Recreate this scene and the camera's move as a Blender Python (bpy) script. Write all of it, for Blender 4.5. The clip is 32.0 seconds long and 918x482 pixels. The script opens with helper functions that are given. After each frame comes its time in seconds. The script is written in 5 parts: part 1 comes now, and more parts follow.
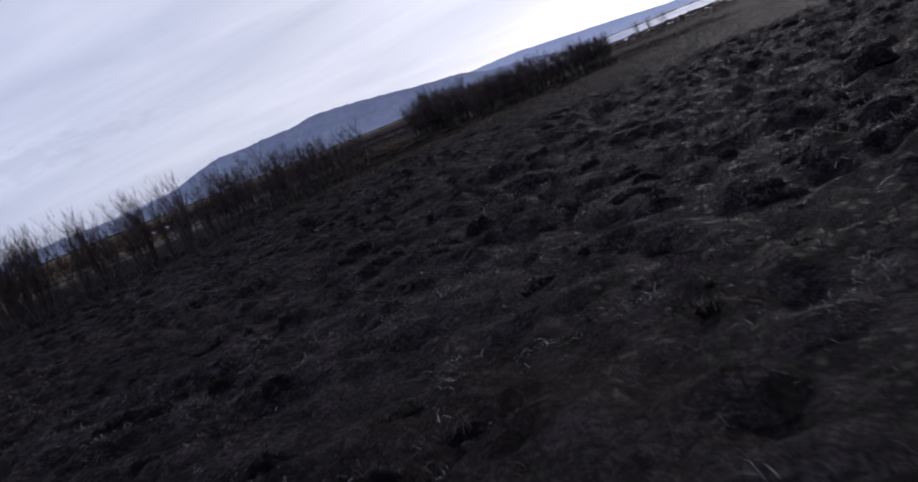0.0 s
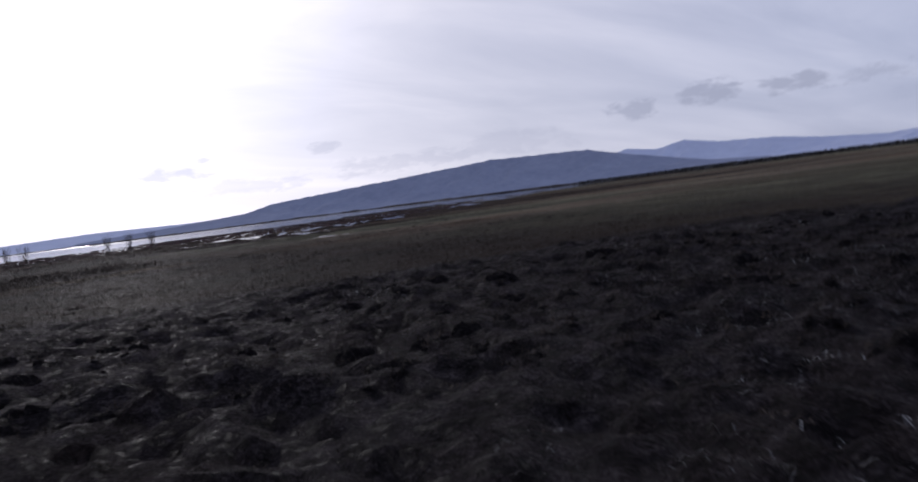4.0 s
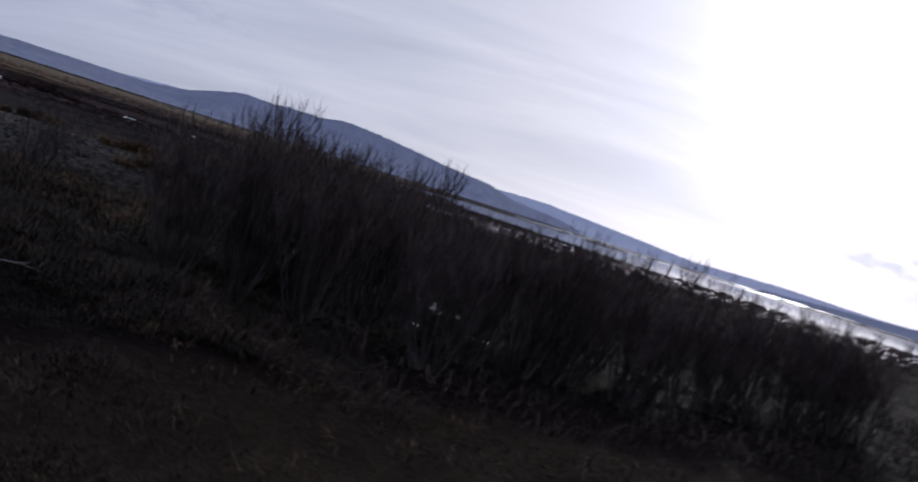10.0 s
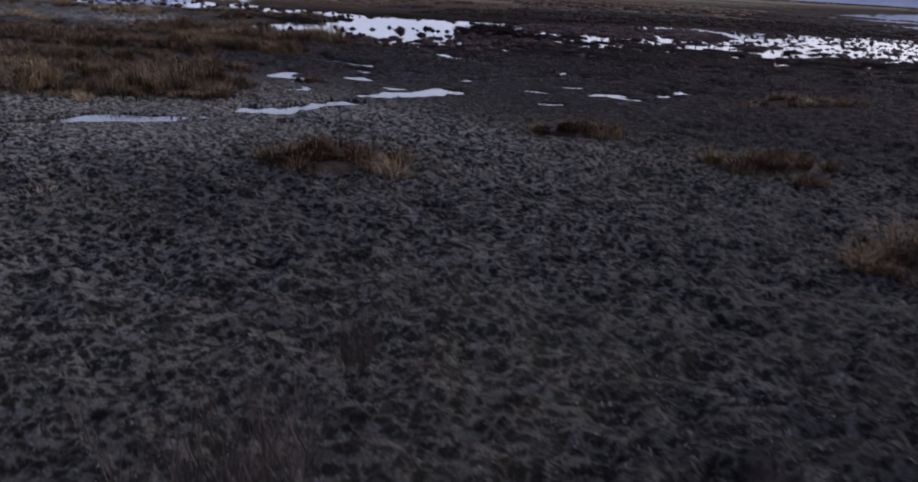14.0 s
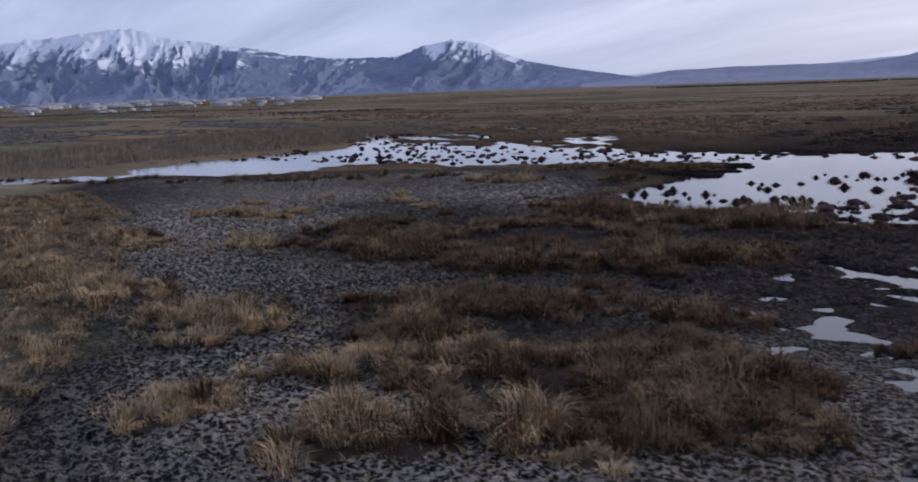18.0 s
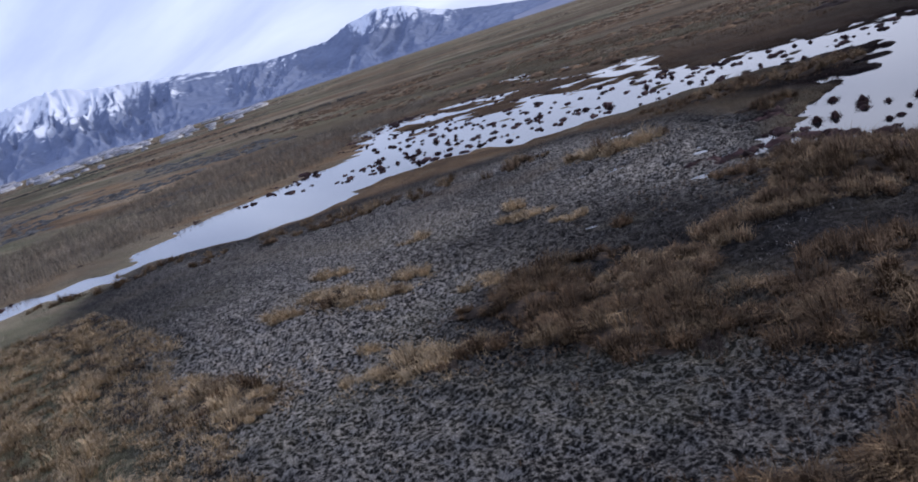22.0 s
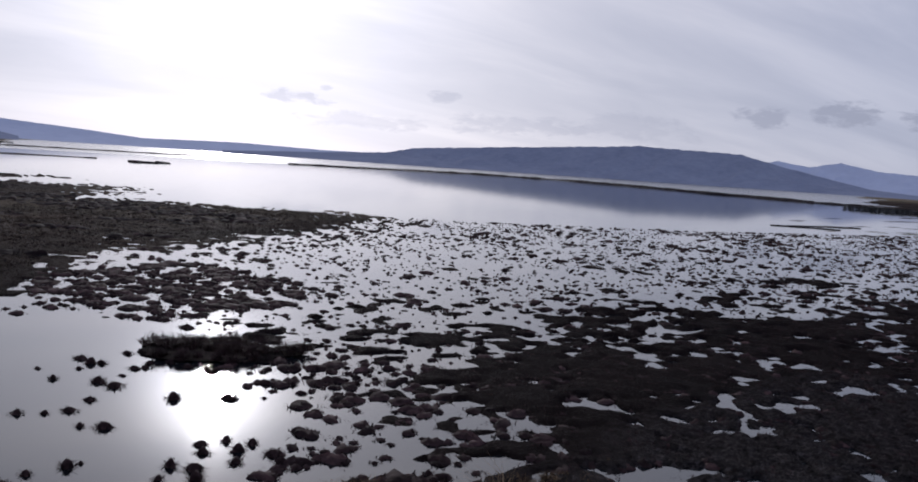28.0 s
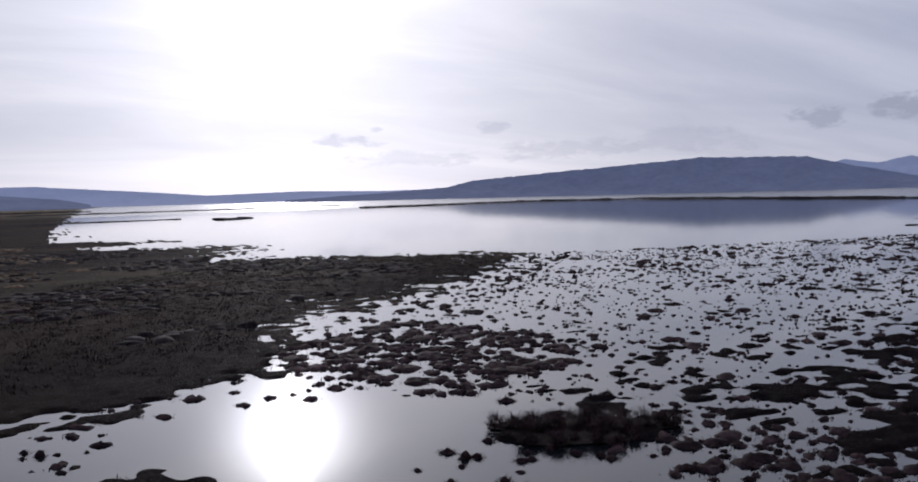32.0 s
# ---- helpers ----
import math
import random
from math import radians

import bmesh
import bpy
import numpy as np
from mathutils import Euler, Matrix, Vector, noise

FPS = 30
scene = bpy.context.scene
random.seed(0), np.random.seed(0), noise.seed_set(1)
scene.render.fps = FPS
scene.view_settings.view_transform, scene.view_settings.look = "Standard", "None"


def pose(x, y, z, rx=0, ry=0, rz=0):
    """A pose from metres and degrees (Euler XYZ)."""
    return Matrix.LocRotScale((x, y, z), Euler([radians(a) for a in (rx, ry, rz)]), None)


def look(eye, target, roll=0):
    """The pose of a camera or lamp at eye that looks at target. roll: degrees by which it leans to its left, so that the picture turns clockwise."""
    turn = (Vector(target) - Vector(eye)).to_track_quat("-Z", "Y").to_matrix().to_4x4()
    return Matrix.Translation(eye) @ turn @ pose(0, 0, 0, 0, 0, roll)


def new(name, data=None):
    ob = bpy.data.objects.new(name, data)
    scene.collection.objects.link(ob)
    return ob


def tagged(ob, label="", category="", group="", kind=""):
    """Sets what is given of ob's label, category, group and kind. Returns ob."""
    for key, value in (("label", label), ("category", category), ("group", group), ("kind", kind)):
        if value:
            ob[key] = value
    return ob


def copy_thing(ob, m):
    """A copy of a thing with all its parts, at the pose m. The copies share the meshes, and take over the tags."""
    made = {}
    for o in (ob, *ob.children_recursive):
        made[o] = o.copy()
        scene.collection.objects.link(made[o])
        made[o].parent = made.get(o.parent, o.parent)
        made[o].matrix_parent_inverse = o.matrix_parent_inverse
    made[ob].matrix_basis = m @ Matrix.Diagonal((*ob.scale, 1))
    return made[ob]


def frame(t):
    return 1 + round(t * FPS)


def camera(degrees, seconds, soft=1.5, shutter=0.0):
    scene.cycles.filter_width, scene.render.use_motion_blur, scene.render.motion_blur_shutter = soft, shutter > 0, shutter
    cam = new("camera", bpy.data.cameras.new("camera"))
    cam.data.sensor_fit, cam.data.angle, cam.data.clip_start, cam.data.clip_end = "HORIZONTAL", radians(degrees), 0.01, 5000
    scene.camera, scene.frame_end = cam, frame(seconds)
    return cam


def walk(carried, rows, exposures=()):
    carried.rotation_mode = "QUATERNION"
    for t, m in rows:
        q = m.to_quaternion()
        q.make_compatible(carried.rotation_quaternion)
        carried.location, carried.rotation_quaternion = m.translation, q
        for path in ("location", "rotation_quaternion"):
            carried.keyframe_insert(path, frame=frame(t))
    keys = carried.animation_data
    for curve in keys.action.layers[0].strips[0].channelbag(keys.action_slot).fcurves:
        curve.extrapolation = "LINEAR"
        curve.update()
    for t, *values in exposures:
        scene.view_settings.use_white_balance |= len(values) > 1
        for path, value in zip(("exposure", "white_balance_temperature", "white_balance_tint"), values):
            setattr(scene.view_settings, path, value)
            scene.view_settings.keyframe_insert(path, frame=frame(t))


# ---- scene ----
# ---- camera and its flight ----
cam = camera(53.0, 32.0, soft=1.8, shutter=0.25)
# seconds, x, y, z, then the turns about x, y, z in degrees
ROWS = [
    (0.0, 2.63, -13.88, 3.16, 81.01, 21.70, 5.07),
    (0.5, 1.31, -10.47, 3.20, 79.94, 22.00, -0.92),
    (1.0, 0.17, -7.10, 3.20, 80.67, 22.50, -5.87),
    (1.5, -0.66, -3.74, 3.16, 80.78, 22.66, -10.94),
    (2.0, -1.14, -0.32, 3.07, 81.53, 21.86, -17.01),
    (2.5, -1.35, 3.12, 3.01, 82.74, 21.04, -22.28),
    (3.0, -1.33, 6.70, 2.93, 83.57, 19.92, -27.55),
    (3.5, -0.97, 10.30, 2.80, 84.17, 16.64, -32.75),
    (4.0, -0.28, 13.86, 2.67, 87.27, 7.25, -35.58),
    (4.5, 0.60, 17.38, 2.63, 90.48, -5.19, -36.60),
    (6.5, 2.22, 32.51, 3.14, 99.69, -39.73, -34.34),
    (7.0, 2.60, 36.18, 3.20, 100.85, -42.12, -31.08),
    (7.5, 2.64, 39.83, 3.28, 101.09, -42.86, -25.39),
    (8.0, 2.34, 43.45, 3.37, 103.09, -42.09, -21.45),
    (8.5, 1.70, 47.01, 3.51, 103.06, -39.25, -17.74),
    (9.0, 0.73, 50.50, 3.68, 99.56, -34.28, -12.17),
    (9.5, -0.56, 53.89, 3.92, 93.66, -26.83, -3.46),
    (10.0, -2.18, 57.17, 4.22, 87.15, -17.57, 6.07),
    (10.5, -4.11, 60.32, 4.61, 83.95, -10.28, 11.71),
    (11.0, -6.33, 63.33, 5.01, 81.31, -7.48, 14.32),
    (11.5, -8.71, 66.22, 5.40, 76.94, -7.20, 16.91),
    (12.0, -11.22, 69.04, 5.71, 74.97, -6.26, 19.60),
    (12.5, -13.87, 71.78, 5.98, 73.24, -5.49, 22.88),
    (13.0, -16.63, 74.37, 6.25, 72.29, -5.19, 26.85),
    (13.5, -19.51, 76.72, 6.55, 72.35, -3.99, 28.20),
    (14.0, -22.45, 78.84, 6.92, 74.04, -3.34, 30.58),
    (14.5, -25.37, 80.74, 7.32, 75.63, -2.28, 32.38),
    (15.0, -28.24, 82.44, 7.73, 77.02, -0.88, 35.11),
    (15.5, -31.05, 83.96, 8.14, 77.26, -0.46, 40.37),
    (17.5, -42.28, 88.70, 10.21, 79.69, 1.82, 45.89),
    (18.0, -45.64, 89.90, 10.57, 80.59, 1.89, 48.62),
    (18.5, -49.00, 91.01, 10.93, 80.73, 2.81, 50.50),
    (19.0, -52.29, 92.02, 11.29, 80.33, 5.10, 51.14),
    (19.5, -55.49, 92.89, 11.63, 80.22, 7.37, 51.46),
    (20.0, -58.63, 93.71, 12.00, 79.75, 9.32, 51.26),
    (20.5, -61.73, 94.49, 12.35, 79.21, 11.09, 50.22),
    (21.0, -64.78, 95.31, 12.73, 78.54, 13.03, 48.54),
    (21.5, -67.77, 96.20, 13.12, 78.21, 14.98, 47.31),
    (22.0, -70.64, 97.20, 13.51, 77.33, 17.65, 44.41),
    (22.5, -73.43, 98.29, 13.90, 76.79, 19.18, 40.03),
    (23.0, -76.12, 99.50, 14.30, 77.70, 17.71, 33.73),
    (23.5, -78.69, 100.78, 14.70, 79.21, 13.04, 25.43),
    (24.0, -81.21, 102.06, 15.05, 82.42, 1.46, 13.19),
    (24.5, -83.64, 103.31, 15.23, 80.82, -3.59, 5.43),
    (25.0, -86.05, 104.57, 15.40, 82.63, -3.06, -5.33),
    (25.5, -88.42, 106.00, 15.73, 87.05, -6.60, -11.35),
    (26.0, -90.75, 107.52, 16.06, 82.74, -3.56, -16.78),
    (26.5, -93.10, 109.10, 16.34, 83.46, -3.16, -21.76),
    (28.5, -102.51, 117.01, 16.51, 85.37, -3.81, -29.26),
    (29.0, -104.49, 119.39, 16.47, 86.11, -3.82, -27.94),
    (29.5, -106.36, 121.83, 16.46, 87.25, -3.86, -27.62),
    (30.0, -108.21, 124.33, 16.45, 88.46, -4.09, -27.55),
    (30.5, -110.06, 126.88, 16.44, 89.59, -3.67, -26.14),
    (31.0, -111.89, 129.45, 16.48, 89.35, -2.63, -25.38),
    (31.5, -113.69, 132.02, 16.56, 88.16, -0.62, -24.95),
    (32.0, -115.48, 134.59, 16.66, 87.09, 1.43, -25.47),
]
EXPOSURES = [(0.0, 0.42, 6050, 15), (4.0, 0.15, 6050, 17), (9.0, 0.1, 6050, 15), (11.0, 0.2, 6050, 16), (12.0, 0.6, 6050, 17), (13.0, 1.12, 6100, 18), (14.0, 0.65, 6050, 20), (17.5, 0.5, 6150, 17), (20.0, 0.98, 6050, 16), (22.0, 1.0, 6000, 15), (23.0, 0.65, 6000, 14), (23.5, 0.25, 6050, 14), (24.0, -0.3, 6100, 15), (26.0, 0.05, 6150, 15), (32.0, 0.0, 6100, 15)]
walk(cam, [(t, pose(x, y, z, a, b, c)) for t, x, y, z, a, b, c in ROWS], EXPOSURES)

# ---- sky and sun ----
SUN_AZ, SUN_EL = radians(14.6), radians(14.4)      # azimuth from +y towards +x
SUN_DIR = Vector((math.sin(SUN_AZ) * math.cos(SUN_EL), math.cos(SUN_AZ) * math.cos(SUN_EL), math.sin(SUN_EL)))


def node(nt, kind, **values):
    n = nt.nodes.new(kind)
    for key, value in values.items():
        if key in n.inputs:
            n.inputs[key].default_value = value
        else:
            setattr(n, key, value)
    return n


def link(nt, a, b):
    nt.links.new(a, b)


def maths(nt, op, a, b=None, c=None, clamp=False):
    n = nt.nodes.new("ShaderNodeMath")
    n.operation, n.use_clamp = op, clamp
    for i, v in enumerate((a, b, c)):
        if v is None:
            continue
        if isinstance(v, (int, float)):
            n.inputs[i].default_value = v
        else:
            nt.links.new(v, n.inputs[i])
    return n.outputs[0]


def ramp(nt, fac, stops, interp="LINEAR"):
    n = nt.nodes.new("ShaderNodeValToRGB")
    n.color_ramp.interpolation = interp
    e = n.color_ramp.elements
    while len(e) < len(stops):
        e.new(0.5)
    for el, (p, col) in zip(e, stops):
        el.position = p
        el.color = (*col, 1) if len(col) == 3 else col
    nt.links.new(fac, n.inputs[0])
    return n.outputs[0]


def mix(nt, fac, a, b, mode="MIX"):
    n = nt.nodes.new("ShaderNodeMix")
    n.data_type, n.blend_type = "RGBA", mode
    for i, v in ((0, fac), (6, a), (7, b)):
        if isinstance(v, (int, float)):
            n.inputs[i].default_value = v
        elif isinstance(v, tuple):
            n.inputs[i].default_value = (*v, 1)
        else:
            nt.links.new(v, n.inputs[i])
    return n.outputs[2]


def noise_tex(nt, vec, scale, detail=4.0, rough=0.55, distort=0.0):
    n = nt.nodes.new("ShaderNodeTexNoise")
    n.inputs["Scale"].default_value, n.inputs["Detail"].default_value = scale, detail
    n.inputs["Roughness"].default_value, n.inputs["Distortion"].default_value = rough, distort
    if vec is not None:
        nt.links.new(vec, n.inputs["Vector"])
    return n.outputs["Fac"]


def make_world():
    world = bpy.data.worlds.new("overcast_sky")
    scene.world = world
    world.use_nodes = True
    nt = world.node_tree
    nt.nodes.clear()
    sky = node(nt, "ShaderNodeTexSky", sky_type="NISHITA", sun_disc=False)
    sky.sun_elevation, sky.sun_rotation = SUN_EL, SUN_AZ
    sky.air_density, sky.dust_density = 1.0, 0.6
    grey = nt.nodes.new("ShaderNodeRGBToBW")
    link(nt, sky.outputs[0], grey.inputs[0])
    hazed = mix(nt, 1.0, mix(nt, 0.8, sky.outputs[0], grey.outputs[0]), (0.30, 0.31, 0.34), "MULTIPLY")
    co = nt.nodes.new("ShaderNodeTexCoord").outputs["Generated"]
    sep = nt.nodes.new("ShaderNodeSeparateXYZ")
    link(nt, co, sep.inputs[0])
    up = maths(nt, "MAXIMUM", sep.outputs[2], 0.0)
    # angle from the sun, in degrees
    dot = nt.nodes.new("ShaderNodeVectorMath")
    dot.operation = "DOT_PRODUCT"
    dot.inputs[1].default_value = SUN_DIR
    link(nt, co, dot.inputs[0])
    ang = maths(nt, "DEGREES", maths(nt, "ARCCOSINE", maths(nt, "MINIMUM", dot.outputs["Value"], 0.999999)))
    # thin cloud sheet, laid on a plane overhead so that it flattens towards the horizon
    inv = maths(nt, "DIVIDE", 1.0, maths(nt, "ADD", up, 0.22))
    plane = nt.nodes.new("ShaderNodeCombineXYZ")
    link(nt, maths(nt, "MULTIPLY", sep.outputs[0], inv), plane.inputs[0])
    link(nt, maths(nt, "MULTIPLY", sep.outputs[1], inv), plane.inputs[1])
    streak = nt.nodes.new("ShaderNodeMapping")
    streak.inputs["Rotation"].default_value = (0, 0, radians(35))
    streak.inputs["Scale"].default_value = (0.55, 1.5, 1)
    link(nt, plane.outputs[0], streak.inputs[0])
    sheet = noise_tex(nt, streak.outputs[0], 1.3, 6, 0.55, 0.4)
    sheet_c = ramp(nt, sheet, [(0.30, (0.74, 0.77, 0.84)), (0.5, (0.96, 0.97, 1.0)), (0.68, (1.22, 1.2, 1.17))])
    # small low grey clouds: azimuth, height, half width, half height in degrees, strength
    az = maths(nt, "DEGREES", maths(nt, "ARCTAN2", sep.outputs[0], sep.outputs[1]))
    el = maths(nt, "DEGREES", maths(nt, "ARCSINE", sep.outputs[2]))
    low = nt.nodes.new("ShaderNodeMapping")
    low.inputs["Scale"].default_value = (38.0, 38.0, 110.0)
    link(nt, co, low.inputs[0])
    puff = noise_tex(nt, low.outputs[0], 1.0, 6, 0.62, 0.3)
    puff_m = None
    for a0, e0, w0, h0, k0 in ((18.6, 3.45, 2.3, 0.45, 0.8), (20.4, 4.1, 0.6, 0.25, 0.6), (27.6, 4.1, 1.0, 0.4, 0.6), (22.5, 2.2, 4.5, 0.55, 0.5), (32.0, 2.6, 6.5, 0.6, 0.5), (39.0, 2.9, 4.0, 0.9, 0.35),
                               (46.8, 3.9, 1.7, 0.6, 0.9), (51.4, 4.3, 2.0, 0.85, 0.95), (56.0, 4.1, 2.6, 0.6, 0.9), (61.0, 4.0, 2.5, 0.5, 0.5), (-30.0, 5.5, 9.0, 1.0, 0.3), (-48.0, 7.0, 3.0, 0.8, 0.4)):
        u = maths(nt, "DIVIDE", maths(nt, "SUBTRACT", az, a0), w0)
        v = maths(nt, "DIVIDE", maths(nt, "SUBTRACT", el, e0), h0)
        d2 = maths(nt, "ADD", maths(nt, "MULTIPLY", u, u), maths(nt, "MULTIPLY", v, v))
        c1 = maths(nt, "SUBTRACT", maths(nt, "MULTIPLY_ADD", puff, 5.0, -1.5), d2)
        c1 = maths(nt, "MULTIPLY", maths(nt, "MULTIPLY", c1, 1.2, clamp=True), k0)
        puff_m = c1 if puff_m is None else maths(nt, "MAXIMUM", puff_m, c1)
    # veil: grey overcast, bluer away from the sun
    veil = ramp(nt, maths(nt, "DIVIDE", ang, 180.0), [(0.0, (0.46, 0.44, 0.46)), (0.1, (0.39, 0.385, 0.41)), (0.2, (0.345, 0.36, 0.42)), (0.34, (0.29, 0.33, 0.43)), (0.6, (0.26, 0.31, 0.45)), (1.0, (0.28, 0.33, 0.47))])
    base = mix(nt, 1.0, veil, sheet_c, "MULTIPLY")
    # aureole of the veiled sun
    core = maths(nt, "MULTIPLY", 4.0, maths(nt, "EXPONENT", maths(nt, "MULTIPLY", maths(nt, "MULTIPLY", ang, ang), -0.1)))
    glow = maths(nt, "MULTIPLY", 1.75, maths(nt, "POWER", maths(nt, "ADD", maths(nt, "MULTIPLY", ang, 0.22), 1.0), -1.5))
    glow_c = mix(nt, 1.0, (1.0, 0.98, 0.96), maths(nt, "ADD", glow, core), "MULTIPLY")
    # the haze near the horizon dims the aureole more than the veil
    dim = ramp(nt, maths(nt, "DIVIDE", el, 90.0), [(0.0, (0.48, 0.47, 0.455)), (0.045, (0.56, 0.555, 0.545)), (0.10, (0.80, 0.80, 0.80)), (0.16, (1, 1, 1))])
    glow_c = mix(nt, 1.0, glow_c, dim, "MULTIPLY")
    base = mix(nt, 1.0, base, ramp(nt, maths(nt, "DIVIDE", el, 90.0), [(0.0, (0.90, 0.895, 0.885)), (0.12, (1, 1, 1))]), "MULTIPLY")
    both = mix(nt, 1.0, base, mix(nt, 0.55, glow_c, mix(nt, 1.0, glow_c, sheet_c, "MULTIPLY")), "ADD")
    both = mix(nt, maths(nt, "MULTIPLY", puff_m, 0.85), both, (0.20, 0.215, 0.28))
    bg = node(nt, "ShaderNodeBackground", Strength=1.0)
    link(nt, both, bg.inputs[0])
    bg2 = node(nt, "ShaderNodeBackground", Strength=0.05)
    link(nt, hazed, bg2.inputs[0])
    add = nt.nodes.new("ShaderNodeAddShader")
    link(nt, bg.outputs[0], add.inputs[0])
    link(nt, bg2.outputs[0], add.inputs[1])
    out = nt.nodes.new("ShaderNodeOutputWorld")
    link(nt, add.outputs[0], out.inputs[0])


make_world()
sun = new("sun", bpy.data.lights.new("sun", "SUN"))
sun.data.energy, sun.data.angle, sun.data.color = 0.9, radians(2.2), (1.0, 0.95, 0.88)
sun.matrix_world = look((0, 0, 300), Vector((0, 0, 300)) - SUN_DIR)

# ---- materials ----
def material(name):
    m = bpy.data.materials.new(name)
    m.use_nodes = True
    nt = m.node_tree
    nt.nodes.clear()
    out = nt.nodes.new("ShaderNodeOutputMaterial")
    bsdf = nt.nodes.new("ShaderNodeBsdfPrincipled")
    link(nt, bsdf.outputs[0], out.inputs[0])
    co = nt.nodes.new("ShaderNodeTexCoord").outputs["Object"]
    return m, nt, bsdf, co


def set_in(nt, bsdf, **values):
    for key, v in values.items():
        s = bsdf.inputs[key.replace("_", " ")]
        if isinstance(v, tuple):
            s.default_value = (*v, 1)
        elif isinstance(v, (int, float)):
            s.default_value = v
        else:
            nt.links.new(v, s)


def bump(nt, bsdf, height, strength, distance):
    b = nt.nodes.new("ShaderNodeBump")
    b.inputs["Strength"].default_value, b.inputs["Distance"].default_value = strength, distance
    nt.links.new(height, b.inputs["Height"])
    nt.links.new(b.outputs[0], bsdf.inputs["Normal"])


def ground_material():
    m, nt, b, co = material("marsh_ground")
    att = nt.nodes.new("ShaderNodeAttribute")
    att.attribute_name = "cover"
    sep = nt.nodes.new("ShaderNodeSeparateColor")
    link(nt, att.outputs["Color"], sep.inputs[0])
    grass, pale, rust, peat = sep.outputs[0], sep.outputs[1], sep.outputs[2], att.outputs["Alpha"]
    fine = noise_tex(nt, co, 14.0, 8, 0.75)
    mid = noise_tex(nt, co, 1.9, 5, 0.62)
    wide = noise_tex(nt, co, 0.05, 6, 0.65)
    far = noise_tex(nt, co, 0.008, 5, 0.6)
    # hoof pits: wet floors plus shade painted dark into the hollows, rims lightened
    warp = nt.nodes.new("ShaderNodeVectorMath")
    warp.operation = "MULTIPLY_ADD"
    nz = nt.nodes.new("ShaderNodeTexNoise")
    nz.inputs["Scale"].default_value, nz.inputs["Detail"].default_value = 3.6, 5.0
    link(nt, co, nz.inputs["Vector"])
    link(nt, nz.outputs["Color"], warp.inputs[0])
    warp.inputs[1].default_value = (0.40, 0.40, 0.0)
    link(nt, co, warp.inputs[2])
    vor = nt.nodes.new("ShaderNodeTexVoronoi")
    vor.inputs["Scale"].default_value, vor.inputs["Randomness"].default_value = 4.9, 1.0
    link(nt, warp.outputs[0], vor.inputs["Vector"])
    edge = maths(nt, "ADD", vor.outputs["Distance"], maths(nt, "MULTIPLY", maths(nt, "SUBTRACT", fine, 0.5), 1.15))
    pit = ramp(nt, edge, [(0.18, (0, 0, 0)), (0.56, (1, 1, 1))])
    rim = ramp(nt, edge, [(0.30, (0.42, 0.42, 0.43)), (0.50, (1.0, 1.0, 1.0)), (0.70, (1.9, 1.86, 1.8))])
    fibre = noise_tex(nt, warp.outputs[0], 24.0, 3, 0.6, 1.2)
    mud = ramp(nt, mid, [(0.3, (0.014, 0.013, 0.013)), (0.5, (0.036, 0.033, 0.032)), (0.72, (0.080, 0.072, 0.066))])
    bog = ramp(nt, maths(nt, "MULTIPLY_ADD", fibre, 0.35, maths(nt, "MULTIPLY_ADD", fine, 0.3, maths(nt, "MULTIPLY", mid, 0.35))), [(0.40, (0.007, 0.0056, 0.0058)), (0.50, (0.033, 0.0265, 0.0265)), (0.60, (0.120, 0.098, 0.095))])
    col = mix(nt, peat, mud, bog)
    crust = ramp(nt, maths(nt, "MULTIPLY_ADD", fibre, 0.5, maths(nt, "MULTIPLY", fine, 0.5)), [(0.38, (0.05, 0.046, 0.043)), (0.52, (0.19, 0.175, 0.157)), (0.66, (0.44, 0.405, 0.36))])
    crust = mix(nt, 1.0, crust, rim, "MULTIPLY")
    crust_m = maths(nt, "MULTIPLY", maths(nt, "MULTIPLY", maths(nt, "MULTIPLY", pale, 2.0, clamp=True), pit), ramp(nt, maths(nt, "ADD", maths(nt, "MULTIPLY", mid, 0.6), maths(nt, "MULTIPLY", wide, 0.4)), [(0.34, (0, 0, 0)), (0.50, (1, 1, 1))]), clamp=True)
    crust = mix(nt, 1.0, crust, ramp(nt, pale, [(0.3, (0.55, 0.55, 0.55)), (0.55, (0.9, 0.9, 0.9)), (1.0, (1.7, 1.66, 1.6))]), "MULTIPLY")
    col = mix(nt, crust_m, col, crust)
    tone = maths(nt, "ADD", maths(nt, "MULTIPLY", fine, 0.35), maths(nt, "ADD", maths(nt, "MULTIPLY", wide, 0.35), maths(nt, "MULTIPLY", far, 0.3)))
    straw = ramp(nt, tone, [(0.38, (0.10, 0.086, 0.065)), (0.5, (0.27, 0.228, 0.168)), (0.62, (0.46, 0.385, 0.275))])
    drift = nt.nodes.new("ShaderNodeMapping")
    drift.inputs["Rotation"].default_value = (0, 0, radians(-48))
    drift.inputs["Scale"].default_value = (0.005, 0.016, 1)
    link(nt, co, drift.inputs[0])
    strip = noise_tex(nt, drift.outputs[0], 1.0, 6, 0.62, 0.6)
